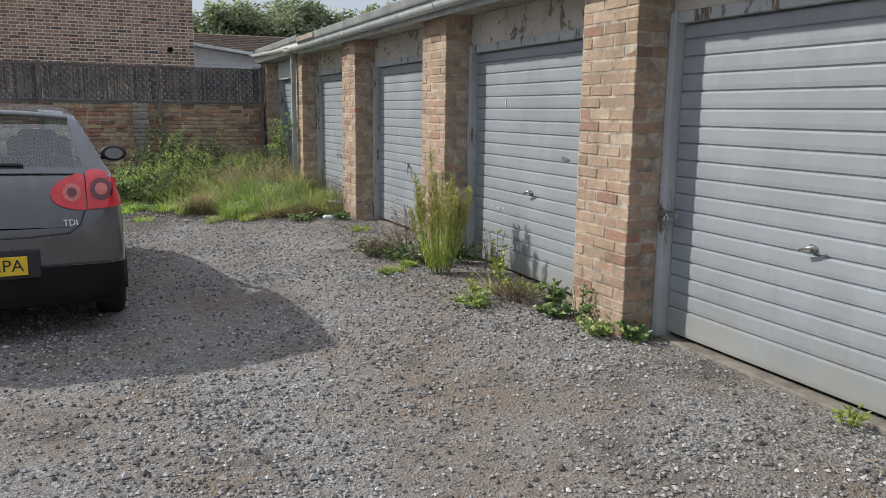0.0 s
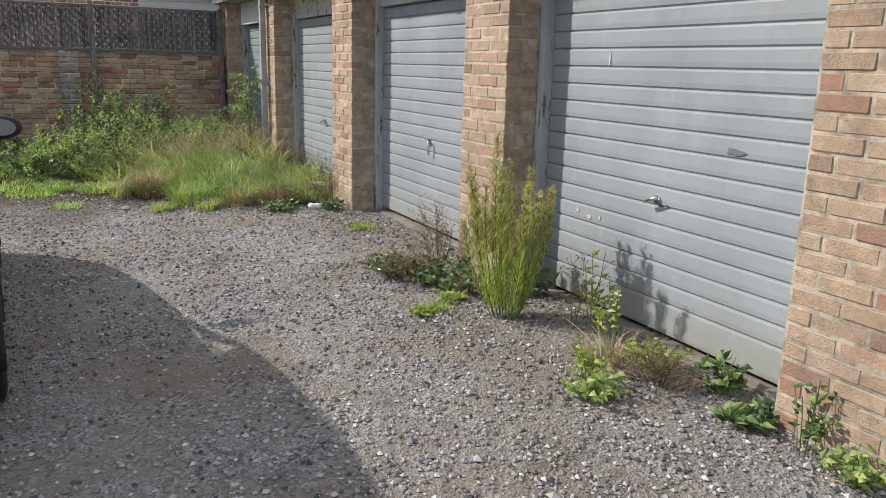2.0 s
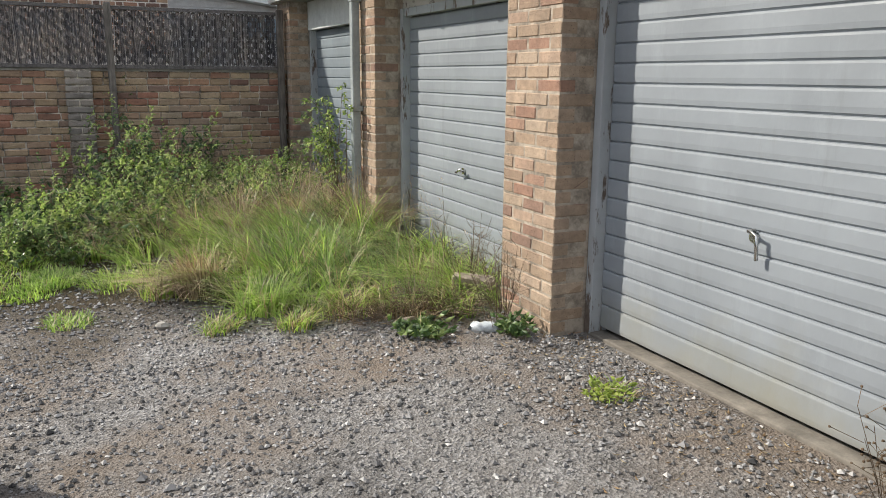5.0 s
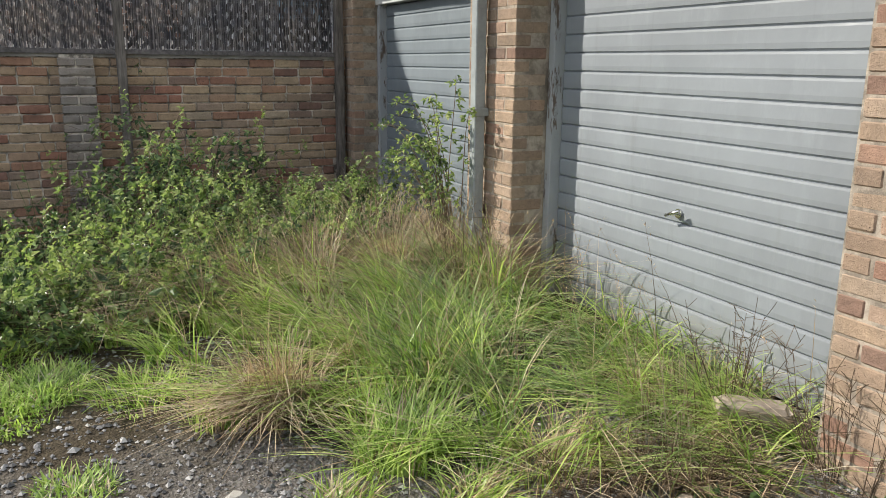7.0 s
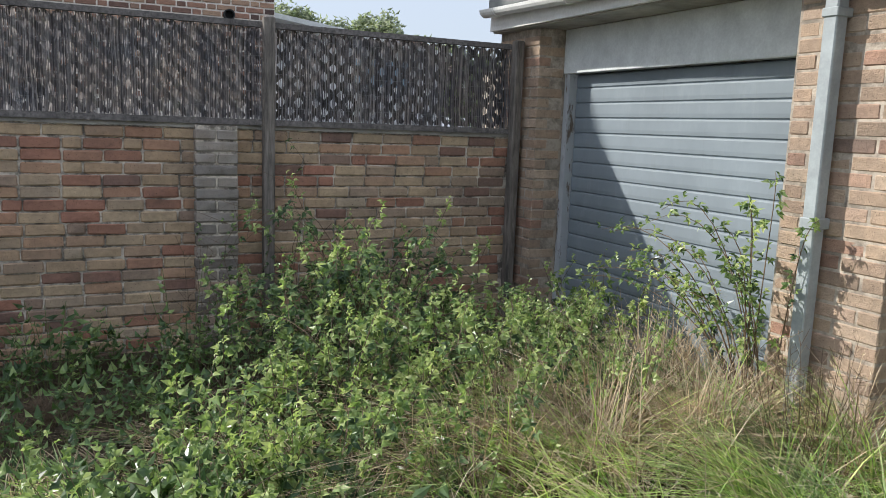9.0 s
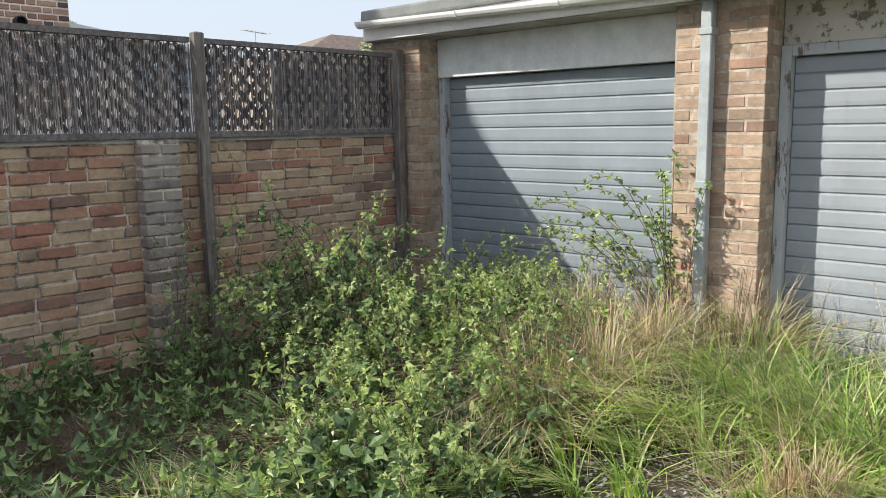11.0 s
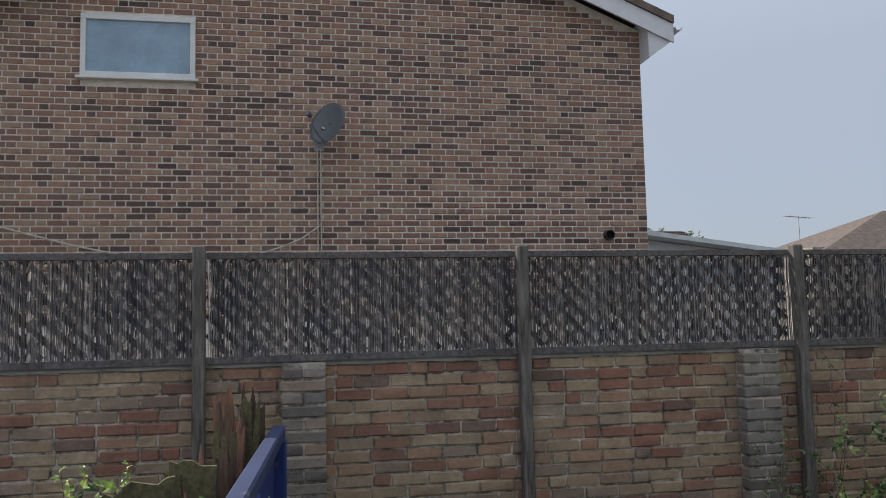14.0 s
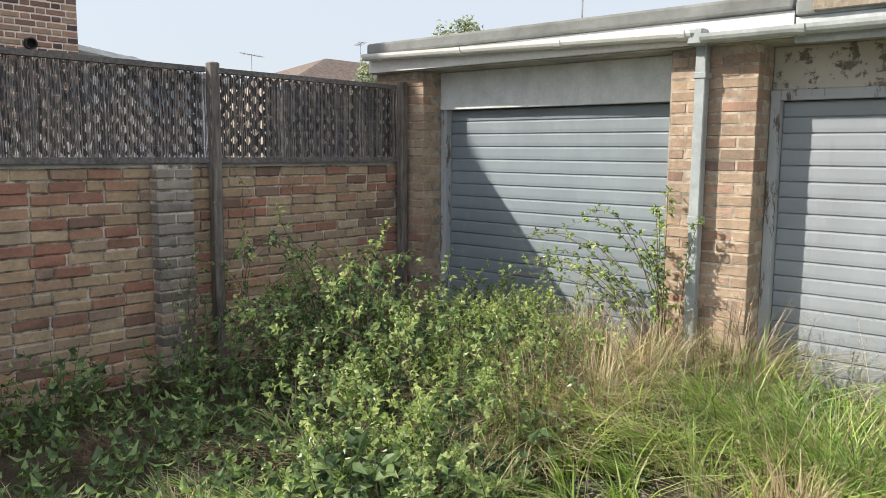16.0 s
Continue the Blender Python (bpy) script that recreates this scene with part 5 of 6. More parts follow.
def in_grass(x, y):
    """How thick the long grass stands, 0 to 1."""
    edge = 12.7 - 0.95 * max(0.0, x + 0.1) - 0.05 * x * x + 0.18 * noise.noise((x * 2.2, y * 2.2, 9.0))
    edge += 0.3 * (1 - smoothstep(0.9, 1.5, x)) if x < 1.5 else 0.0
    if x > 2.2:
        edge += 0.2
    f = smoothstep(edge - 0.05, edge + 0.25, y)
    if x < -0.3:
        f *= 0.45
    return f * (1 - 0.75 * smoothstep(13.3, 14.2, y))


def grass():
    rnd = random.Random(41)
    lush, dull, dry, stalk = Build(), Build(), Build(), Build()
    tufts = 0
    while tufts < 330:
        cx, cy = rnd.uniform(-2.4, DOOR_X - 0.12), rnd.uniform(9.7, 14.4)
        if rnd.random() > in_grass(cx, cy):
            continue
        tufts += 1
        d = noise.noise((cx * 1.4 + 20, cy * 1.4, 8)) + 0.5 * (cy - 12.1) * smoothstep(0.5, 1.5, cx) + rnd.uniform(-0.3, 0.3) - 0.55 * smoothstep(1.7, 2.4, cx) * (1 - smoothstep(12.2, 12.8, cy))
        straw = 0.85 if d > 0.22 else (0.4 if d > 0.02 else 0.14)
        green = lush if noise.noise((cx * 1.1, cy * 1.1, 17)) + rnd.uniform(-0.35, 0.35) > -0.3 * (1 - smoothstep(11.3, 12.2, cy)) else dull
        tall = rnd.uniform(0.16, 0.42) * (0.45 + 0.55 * smoothstep(0.2, 1.2, cx)) * (1 + 0.4 * smoothstep(11.2, 12.4, cy) * smoothstep(0.9, 1.8, cx))
        r = rnd.uniform(0.03, 0.09)
        comb, limp = 2.6 + 1.8 * noise.noise((cx * 0.9, cy * 0.9, 11)) + rnd.gauss(0, 0.35), rnd.uniform(0.5, 1.7)
        for _ in range(rnd.randint(26, 58)):
            a, q = rnd.uniform(0, 6.28), r * math.sqrt(rnd.random())
            x, y = min(cx + q * math.cos(a), DOOR_X - 0.05), cy + q * math.sin(a)
            way = a if rnd.random() < 0.35 else rnd.gauss(comb, 0.35)
            z, h = ground_z(x, y) - 0.01, tall * rnd.uniform(0.5, 1.25)
            if rnd.random() < straw:
                blade(dry, x, y, z, h * 1.1, rnd.uniform(0.004, 0.0075), limp * rnd.uniform(0.6, 1.4), way, 4)
            else:
                blade(green, x, y, z, h, rnd.uniform(0.007, 0.014), limp * rnd.uniform(0.6, 1.4), way, 4)
    for _ in range(430):
        x, y = rnd.uniform(0.4, DOOR_X - 0.1), rnd.uniform(10.2, 13.6)
        if rnd.random() > in_grass(x, y) * (0.25 + 0.75 * smoothstep(1.2, 2.8, x)):
            continue
        z, h, a = ground_z(x, y), rnd.uniform(0.35, 0.78), rnd.gauss(2.4, 0.9)
        lean = rnd.uniform(0.15, 0.7)
        blade(stalk, x, y, z, h, 0.003, lean, a, 4)
        tip = Vector((x + math.cos(a) * lean * h, y + math.sin(a) * lean * h, z + h * (1 - 0.28 * lean)))
        for _ in range(6):
            leaf(stalk, tip - Vector((math.cos(a) * 0.02, math.sin(a) * 0.02, 0.012)) * rnd.uniform(-1, 4), rdir(rnd, 0.2, 0.9), Vector((-math.sin(a), math.cos(a), 0)), 0.022, 0.004)
    t = thing("long_grass", (1.8, 11.6, 0.1), "long tangled green and straw grass before the doors", "grass", "", "stuff")
    part("green_tuft", lush, GRASS_GREEN, t, kind="stuff")
    part("dull_tuft", dull, GRASS_DULL, t, kind="stuff")
    part("dry_tuft", dry, GRASS_DRY, t, kind="stuff")
    part("seed_straw", stalk, GRASS_DRY, t, kind="stuff")


grass()


def tussock(x, y, r, h, n, seed, dry=0.3):
    rnd = random.Random(seed)
    t = thing("grass_tussock", (x, y, ground_z(x, y)), "straw-coloured dry grass tussock among the weeds" if dry > 0.6 else "yellow-green grass tussock at the gravel's edge", "grass", "tussocks")
    g, d, comb = Build(), Build(), rnd.uniform(0, 6.28)
    for _ in range(n):
        a, q = rnd.uniform(0, 6.28), r * rnd.random() ** 0.7
        px, py = x + q * math.cos(a), y + q * math.sin(a)
        blade(d if rnd.random() < dry else g, px, py, ground_z(px, py) - 0.005, h * rnd.uniform(0.5, 1.15), rnd.uniform(0.006, 0.011) if dry < 0.6 else rnd.uniform(0.004, 0.008), rnd.uniform(0.3, 1.7) if dry < 0.8 else rnd.uniform(0.1, 1.9) ** 1.2, a + rnd.gauss(0, 0.5) if rnd.random() < 0.5 else rnd.gauss(comb, 0.5), 4)
    part("green_tuft", g, GRASS_GREEN, t, kind="stuff")
    part("dry_tuft", d, GRASS_DRY, t, kind="stuff")


for i, (x, y, r, h, n, dr) in enumerate([(1.62, 10.95, 0.2, 0.3, 520, 0.15), (1.3, 11.5, 0.17, 0.36, 800, 0.97), (1.05, 11.6, 0.16, 0.2, 260, 0.35), (1.3, 10.72, 0.12, 0.13, 170, 0.4), (1.72, 10.5, 0.13, 0.15, 200, 0.4), (2.1, 10.55, 0.2, 0.26, 380, 0.6), (2.45, 10.3, 0.22, 0.22, 420, 0.85), (2.75, 10.6, 0.2, 0.3, 340, 0.85), (2.55, 13.3, 0.2, 0.6, 300, 0.95), (0.35, 12.2, 0.22, 0.09, 330, 0.1), (0.15, 12.6, 0.25, 0.09, 360, 0.1), (-0.3, 12.9, 0.3, 0.12, 300, 0.2), (-0.9, 12.4, 0.35, 0.12, 350, 0.25), (-1.5, 12.3, 0.35, 0.1, 330, 0.2), (2.0, 11.6, 0.35, 0.42, 700, 0.2), (0.05, 11.9, 0.2, 0.05, 240, 0.1), (2.75, 8.7, 0.1, 0.07, 120, 0.4), (0.45, 11.25, 0.16, 0.06, 320, 0.1), (0.2, 11.95, 0.22, 0.07, 460, 0.05), (-0.15, 12.25, 0.25, 0.08, 460, 0.1), (0.75, 11.95, 0.22, 0.12, 420, 0.1), (0.35, 12.15, 0.2, 0.1, 420, 0.05), (1.5, 12.95, 0.18, 0.56, 340, 0.85), (1.8, 12.75, 0.13, 0.58, 300, 0.9), (2.37, 12.7, 0.14, 0.56, 300, 0.9), (2.72, 12.25, 0.14, 0.64, 260, 0.85), (1.2, 12.75, 0.16, 0.44, 300, 0.9), (0.7, 12.75, 0.2, 0.3, 240, 0.9), (2.72, 12.85, 0.15, 0.6, 240, 0.9), (2.05, 13.1, 0.16, 0.54, 300, 0.9), (-0.4, 13.4, 0.25, 0.2, 220, 0.9), (-1.1, 13.9, 0.25, 0.18, 200, 0.85), (2.35, 6.45, 0.1, 0.08, 110, 0.3), (2.75, 5.3, 0.16, 0.18, 160, 0.85)]):
    tussock(x, y, r, h, n, 100 + i, dr)


def fleabane(x, y, h, stems, seed, spread_r=0.13):
    """A tall weed: stiff stems clothed in narrow leaves, plumed at the top."""
    rnd = random.Random(seed)
    t = thing("tall_weed", (x, y, ground_z(x, y)), "tall yellow-green fleabane with feathery seed heads", "weed", "tall weeds")
    st, lv, hd = Build(), Build(), Build()
    for i in range(stems):
        a, q = rnd.uniform(0, 6.28), spread_r * math.sqrt(rnd.random())
        hh = h * rnd.uniform(0.55, 1.0) * (1 - 0.25 * q / spread_r)
        p0 = Vector((x + q * 0.5 * math.cos(a), y + q * 0.5 * math.sin(a), ground_z(x, y) - 0.01))
        p1 = p0 + Vector((q * 1.25 * math.cos(a), q * 1.25 * math.sin(a), hh))
        pts = [p0.lerp(p1, f) + Vector((math.cos(a), math.sin(a), 0)) * 0.03 * math.sin(f * 3.1) for f in np.linspace(0, 1, 7)]
        st.tube(pts, 0.0032, 5, False, 0.0015)
        n = int(hh * 130)
        for j in range(n):
            f = 0.06 + 0.8 * j / n
            p = pts[min(5, int(f * 6))].lerp(pts[min(6, int(f * 6) + 1)], f * 6 % 1)
            b2 = j * 2.4 + rnd.random()
            d = Vector((math.cos(b2), math.sin(b2), rnd.uniform(0.5, 1.4))).normalized()
            leaf(lv, p, d, Vector((-math.sin(b2), math.cos(b2), 0)), rnd.uniform(0.055, 0.1) * (1 - 0.4 * f), 0.0065, 0.1, 0.2)
        for j in range(62):
            f = rnd.uniform(0.55, 1.0)
            p = pts[min(5, int(f * 6))].lerp(pts[min(6, int(f * 6) + 1)], f * 6 % 1)
            b2 = rnd.uniform(0, 6.28)
            d = Vector((math.cos(b2), math.sin(b2), rnd.uniform(1.0, 2.2))).normalized()
            ln = rnd.uniform(0.03, 0.1) * (1.15 - 0.75 * (f - 0.55) / 0.45)
            e = p + d * ln
            st.tube([p, e], 0.0012, 3, False)
            for _ in range(10):
                c = p.lerp(e, rnd.uniform(0.5, 1.08)) + rdir(rnd) * 0.008
                leaf(hd, c, (d + rdir(rnd) * 0.7).normalized(), Vector((-math.sin(b2), math.cos(b2), 0)), 0.014, 0.006)
    part("stem_growth", st, STEM, t, kind="stuff")
    part("foliage", lv, FLEABANE, t, kind="stuff")
    part("seed_plume", hd, SEED_HEAD, t, kind="stuff")


fleabane(2.63, 6.12, 1.18, 22, 51, 0.165)
fleabane(2.82, 6.55, 0.62, 5, 52, 0.12)


def weed(x, y, h, r, n, seed, mat, name, label, size=0.05, flowers=0):
    """A low broad-leaved weed: leafy stems from one root."""
    rnd = random.Random(seed)
    t = thing(name, (x, y, ground_z(x, y)), label, "weed", "small weeds")
    st, lv, fl = Build(), Build(), Build()
    for i in range(n):
        a, q = rnd.uniform(0, 6.28), r * math.sqrt(rnd.random())
        p0 = Vector((x + 0.35 * q * math.cos(a), y + 0.35 * q * math.sin(a), ground_z(x, y)))
        p1 = Vector((x + q * math.cos(a), y + q * math.sin(a), ground_z(x, y) + h * rnd.uniform(0.4, 1.0)))
        p1.x = min(p1.x, DOOR_X - 0.03)
        st.tube([p0, p0.lerp(p1, 0.5) + Vector((0, 0, h * 0.12)), p1], 0.0022, 3, False)
        for j in range(7):
            p = p0.lerp(p1, rnd.uniform(0.25, 1.0))
            d = rdir(rnd, -0.1, 0.7)
            s = d.orthogonal().normalized()
            leaf(lv, p, d, s, size * rnd.uniform(0.6, 1.3), size * 0.5, 0.15, 0.25)
        if i < flowers:
            for j in range(7):
                b2 = 6.28 * j / 7
                leaf(fl, p1 + Vector((0, 0, 0.006)), Vector((math.cos(b2), math.sin(b2), 0.5)).normalized(), Vector((-math.sin(b2), math.cos(b2), 0)), 0.014, 0.008)
    part("stem_growth", st, STEM, t, kind="stuff")
    part("foliage", lv, mat, t, kind="stuff")
    if flowers:
        part("flower_cluster", fl, PETAL_Y, t, "small yellow flowers", kind="stuff")


for i, (x, y, h, r, n, mat, nm, lb, sz, fl) in enumerate([
    (2.43, 5.0, 0.13, 0.15, 24, LEAF_TIP, "small_weed", "bright green weed rooted in the gravel", 0.05, 0),
    (2.55, 5.2, 0.22, 0.1, 10, FLEABANE, "small_weed", "bright green weed rooted in the gravel", 0.045, 0),
    (2.84, 4.02, 0.12, 0.15, 26, LEAF_TIP, "small_weed", "leafy weed at the foot of the brick pier", 0.05, 0),
    (2.84, 4.25, 0.32, 0.1, 9, LEAF_NETTLE, "small_weed", "tall thin weed at the foot of the pier", 0.045, 0),
    (2.82, 4.52, 0.08, 0.13, 16, LEAF_NETTLE, "small_weed", "leafy weed at the foot of the brick pier", 0.06, 0),
    (2.98, 3.82, 0.12, 0.12, 14, LEAF_NETTLE, "small_weed", "leafy weed by the garage door frame", 0.05, 0),
    (2.95, 4.82, 0.2, 0.12, 12, LEAF_NETTLE, "dock_weed", "dock leaves in the corner of the garage door", 0.07, 0),
    (3.08, 5.9, 0.42, 0.1, 7, FLEABANE, "groundsel", "yellow-flowered groundsel before the garage door", 0.05, 3),
    (2.95, 5.55, 0.35, 0.14, 8, FLEABANE, "groundsel", "yellow-flowered groundsel before the garage door", 0.045, 3),
    (3.0, 6.45, 0.22, 0.16, 16, LEAF_NETTLE, "small_weed", "dark leafy weed in the door corner", 0.06, 0),
    (2.72, 7.1, 0.14, 0.28, 40, LEAF_BRAMBLE, "small_weed", "creeping weed at the foot of the pier", 0.045, 0),
    (2.55, 6.95, 0.1, 0.22, 26, LEAF_NETTLE, "small_weed", "creeping weed at the foot of the pier", 0.05, 0),
    (2.5, 6.55, 0.07, 0.12, 14, FLEABANE, "small_weed", "bright green weed rooted in the gravel", 0.04, 1),
    (2.25, 6.4, 0.06, 0.09, 12, FLEABANE, "small_weed", "bright green weed rooted in the gravel", 0.04, 1),
    (2.45, 7.25, 0.16, 0.25, 34, LEAF_BRAMBLE, "small_weed", "creeping weed at the foot of the pier", 0.05, 0),
    (2.62, 6.75, 0.12, 0.2, 26, LEAF_BRAMBLE, "small_weed", "creeping weed at the foot of the pier", 0.055, 0),
    (2.9, 5.15, 0.14, 0.18, 18, FLEABANE, "small_weed", "yellowing weed in the door corner", 0.045, 0),
    (2.3, 9.9, 0.1, 0.2, 30, LEAF_NETTLE, "small_weed", "dark leafy weed at the grass edge", 0.06, 0),
    (2.75, 9.6, 0.1, 0.16, 22, LEAF_NETTLE, "small_weed", "dark leafy weed at the foot of the pier", 0.055, 0),
    (2.7, 8.75, 0.06, 0.15, 18, FLEABANE, "small_weed", "flat yellow-green weed by the garage door", 0.035, 0),
    (3.05, 2.35, 0.12, 0.07, 8, FLEABANE, "small_weed", "small weed under the near garage door", 0.035, 0),
    (-0.75, 15.1, 0.75, 0.2, 6, LEAF_NETTLE, "dock_weed", "tall dry dock beside the wall", 0.06, 0),
    (0.35, 14.6, 0.75, 0.2, 6, LEAF_NETTLE, "dock_weed", "tall dry dock beside the wall", 0.05, 0),
    (-1.9, 15.0, 0.5, 0.25, 12, LEAF_NETTLE, "small_weed", "leafy weed against the brick wall", 0.07, 0),
    (-0.3, 14.9, 0.5, 0.25, 12, LEAF_NETTLE, "small_weed", "leafy weed against the brick wall", 0.07, 0),
    (0.1, 13.0, 0.35, 0.25, 22, LEAF_BRAMBLE, "small_weed", "bright leafy weed before the brambles", 0.09, 0),
    (0.9, 12.8, 0.3, 0.3, 22, LEAF_BRAMBLE, "small_weed", "bright leafy weed before the brambles", 0.08, 0)]):
    weed(x, y, h, r, n, 200 + i, mat, nm, lb, sz, fl)


def dead_stalks(x, y, h, n, r, seed, headed=True):
    rnd = random.Random(seed)
    t = thing("dead_weed", (x, y, ground_z(x, y)), "dry brown dead weed with bare branching stalks", "weed", "dead weeds")
    b = Build()
    for _ in range(n):
        a, q = rnd.uniform(0, 6.28), r * rnd.random()
        p0 = Vector((x + 0.3 * q * math.cos(a), y + 0.3 * q * math.sin(a), ground_z(x, y)))
        p1 = Vector((min(DOOR_X - 0.03, x + q * math.cos(a)), y + q * math.sin(a), p0.z + h * rnd.uniform(0.5, 1)))
        b.tube([p0, p0.lerp(p1, 0.5) + rdir(rnd) * 0.02, p1], 0.002, 3, False, 0.001)
        for _ in range(7):
            p = p0.lerp(p1, rnd.uniform(0.4, 1))
            e = p + rdir(rnd, 0.1, 0.9) * rnd.uniform(0.03, 0.12)
            b.tube([p, e], 0.0012, 3, False)
            if headed:
                b.obox(Matrix.Translation(e), 0.006, 0.006, 0.006)
    part("dry_growth", b, CANE, t, kind="stuff")


dead_stalks(2.78, 7.3, 0.5, 26, 0.22, 61)
dead_stalks(2.95, 5.9, 0.4, 7, 0.2, 62)
dead_stalks(2.45, 7.2, 0.2, 60, 0.38, 72, False)
dead_stalks(2.75, 6.6, 0.12, 40, 0.3, 73, False)
dead_stalks(2.8, 5.0, 0.14, 50, 0.3, 74, False)
dead_stalks(2.9, 10.0, 0.5, 16, 0.25, 63, False)
dead_stalks(2.72, 9.78, 0.62, 9, 0.25, 68, False)
dead_stalks(2.9, 10.5, 0.55, 16, 0.3, 64, False)
dead_stalks(2.6, 12.4, 0.7, 26, 0.3, 65, False)
dead_stalks(1.0, 13.6, 0.6, 14, 0.4, 66, False)
dead_stalks(0.45, 14.9, 0.8, 5, 0.15, 67)
dead_stalks(2.5, 10.2, 0.16, 60, 0.4, 69, False)
dead_stalks(2.15, 10.3, 0.1, 40, 0.35, 70, False)
dead_stalks(-0.3, 14.3, 0.12, 60, 0.5, 71, False)


# ---- litter and stones ----
MARK_WHITE = mat_plain("chalky_scuff", (0.46, 0.48, 0.49), 0.8)
MARK_DARK = mat_plain("dark_blotch", (0.14, 0.15, 0.155), 0.7)
MARKS = [(6.07, 1.61, 0.012, 0.04, MARK_WHITE), (5.09, 1.19, 0.075, 0.02, MARK_DARK), (6.16, 0.69, 0.03, 0.018, MARK_WHITE), (6.16 + 0.12, 0.69 + 0.02, 0.022, 0.014, MARK_WHITE), (6.16 - 0.1, 0.69 + 0.01, 0.014, 0.014, MARK_WHITE)]
DOORS = [o for o in scene.collection.objects if o.name.startswith("garage_door")]


def litter():
    t = thing("plastic_bottle", (2.64, 9.8, 0.12), "crushed clear plastic bottle lying by the weeds", "litter")
    b = Build()
    for i in range(9):
        for k in range(10):
            a = 2 * math.pi * k / 10
            r = (0.012, 0.03, 0.033, 0.026, 0.034, 0.03, 0.033, 0.02, 0.012)[i]
            b.v.append((2.56 + 0.02 * i, 9.8 + r * math.cos(a) * 1.4 - 0.008 * i, 0.165 + r * 1.15 * math.sin(a)))
    b.f = [(i * 10 + k, i * 10 + (k + 1) % 10, (i + 1) * 10 + (k + 1) % 10, (i + 1) * 10 + k) for i in range(8) for k in range(10)]
    part("bottle", b, mat_plain("cloudy_plastic", (0.62, 0.66, 0.68), 0.2, var=0.3, scale=40, bumps=0.0, spec=0.7), t, smooth=True)
    rb = thing("rubber_ball", (2.6, 6.86, 0.14), "faded red rubber ball among the weeds", "ball")
    ball = Build()
    for i in range(9):
        for k in range(12):
            e, a = math.pi * i / 8, 2 * math.pi * k / 12
            ball.v.append((2.6 + 0.026 * math.sin(e) * math.cos(a), 6.86 + 0.026 * math.sin(e) * math.sin(a), ground_z(2.6, 6.86) + 0.03 + 0.026 * math.cos(e)))
    ball.f = [(i * 12 + k, i * 12 + (k + 1) % 12, (i + 1) * 12 + (k + 1) % 12, (i + 1) * 12 + k) for i in range(8) for k in range(12)]
    part("ball", ball, mat_plain("red_rubber", (0.55, 0.05, 0.08), 0.6), rb, smooth=True)
    marks = random.Random(12)
    for y, z, w, hh, mat in MARKS:
        pm = Build()
        pm.v = [(DOOR_X - 0.0135, y, z)] + [(DOOR_X - 0.0135, y + w * math.cos(a) * marks.uniform(0.5, 1.1), z + hh * math.sin(a) * marks.uniform(0.5, 1.1)) for a in np.linspace(0, 2 * math.pi, 13)[:-1]]
        pm.f = [(0, 1 + (i + 1) % 12, 1 + i) for i in range(12)]
        part("paint_mark", pm, mat, DOORS[int((y - PIER_Y[0]) // BAY)])
    p = thing("padlock", (DOOR_X - 0.08, 3.79, 0.92), "brass-coloured padlock hanging from a rusty hasp", "padlock")
    x, y = DOOR_X - 0.095, 3.79
    part("body", Build().cham((x - 0.012, y - 0.022, 0.85), (x + 0.012, y + 0.022, 0.895), 0.004), STEEL, p)
    part("shackle", Build().tube([(x, y - 0.015, 0.893), (x, y - 0.015, 0.92), (x, y, 0.935), (x, y + 0.015, 0.92), (x, y + 0.015, 0.893)], 0.004, 6), CHROME, p)
    part("hasp", Build().cham((DOOR_X - 0.085, y - 0.08, 0.915), (DOOR_X - 0.075, y + 0.085, 0.955), 0.003), STEEL, p)
    k = thing("pebble", (0.98, 10.95, 0.05), "pale broken stone on the gravel", "stone")
    stone = Build()
    rnd = random.Random(9)
    for m in range(3):
        r = (0.03, 0.045, 0.025)[m]
        stone.v += [(0.98 + r * math.cos(a) * rnd.uniform(0.7, 1.2), 10.95 + r * math.sin(a) * rnd.uniform(0.7, 1.2), ground_z(0.98, 10.95) + 0.02 * m) for a in np.linspace(0, 5.4, 7)]
    stone.f = [(i * 7 + j, i * 7 + (j + 1) % 7, (i + 1) * 7 + (j + 1) % 7, (i + 1) * 7 + j) for i in range(2) for j in range(7)] + [tuple(14 + j for j in range(7))]
    part("stone", stone, CONCRETE, k)


litter()


def concrete_lump(x, y, sx, sy, sz, turn, seed, label):
    """A broken block with chipped corners, half sunk in the litter."""
    rnd = random.Random(seed)
    t = thing("concrete_block", (x, y, ground_z(x, y)), label, "block", "broken blocks")
    b = Build().cham((-sx / 2, -sy / 2, -0.03), (sx / 2, sy / 2, sz), 0.018)
    m = pose(x, y, ground_z(x, y), rnd.uniform(-6, 6), rnd.uniform(-6, 6), turn)
    b.v = [tuple(m @ Vector([c + rnd.uniform(-0.008, 0.008) for c in p])) for p in b.v]
    part("block", b, APRON_PALE, t)


APRON_PALE = mat_plain("weathered_block", (0.42, 0.35, 0.28), 0.95, var=0.3, scale=9, grain=110, bumps=0.6)
concrete_lump(2.86, 10.36, 0.28, 0.12, 0.17, -38, 5, "pale weathered concrete block among dead weeds")
concrete_lump(2.3, 10.1, 0.13, 0.08, 0.05, 20, 6, "small pale piece of broken slab")


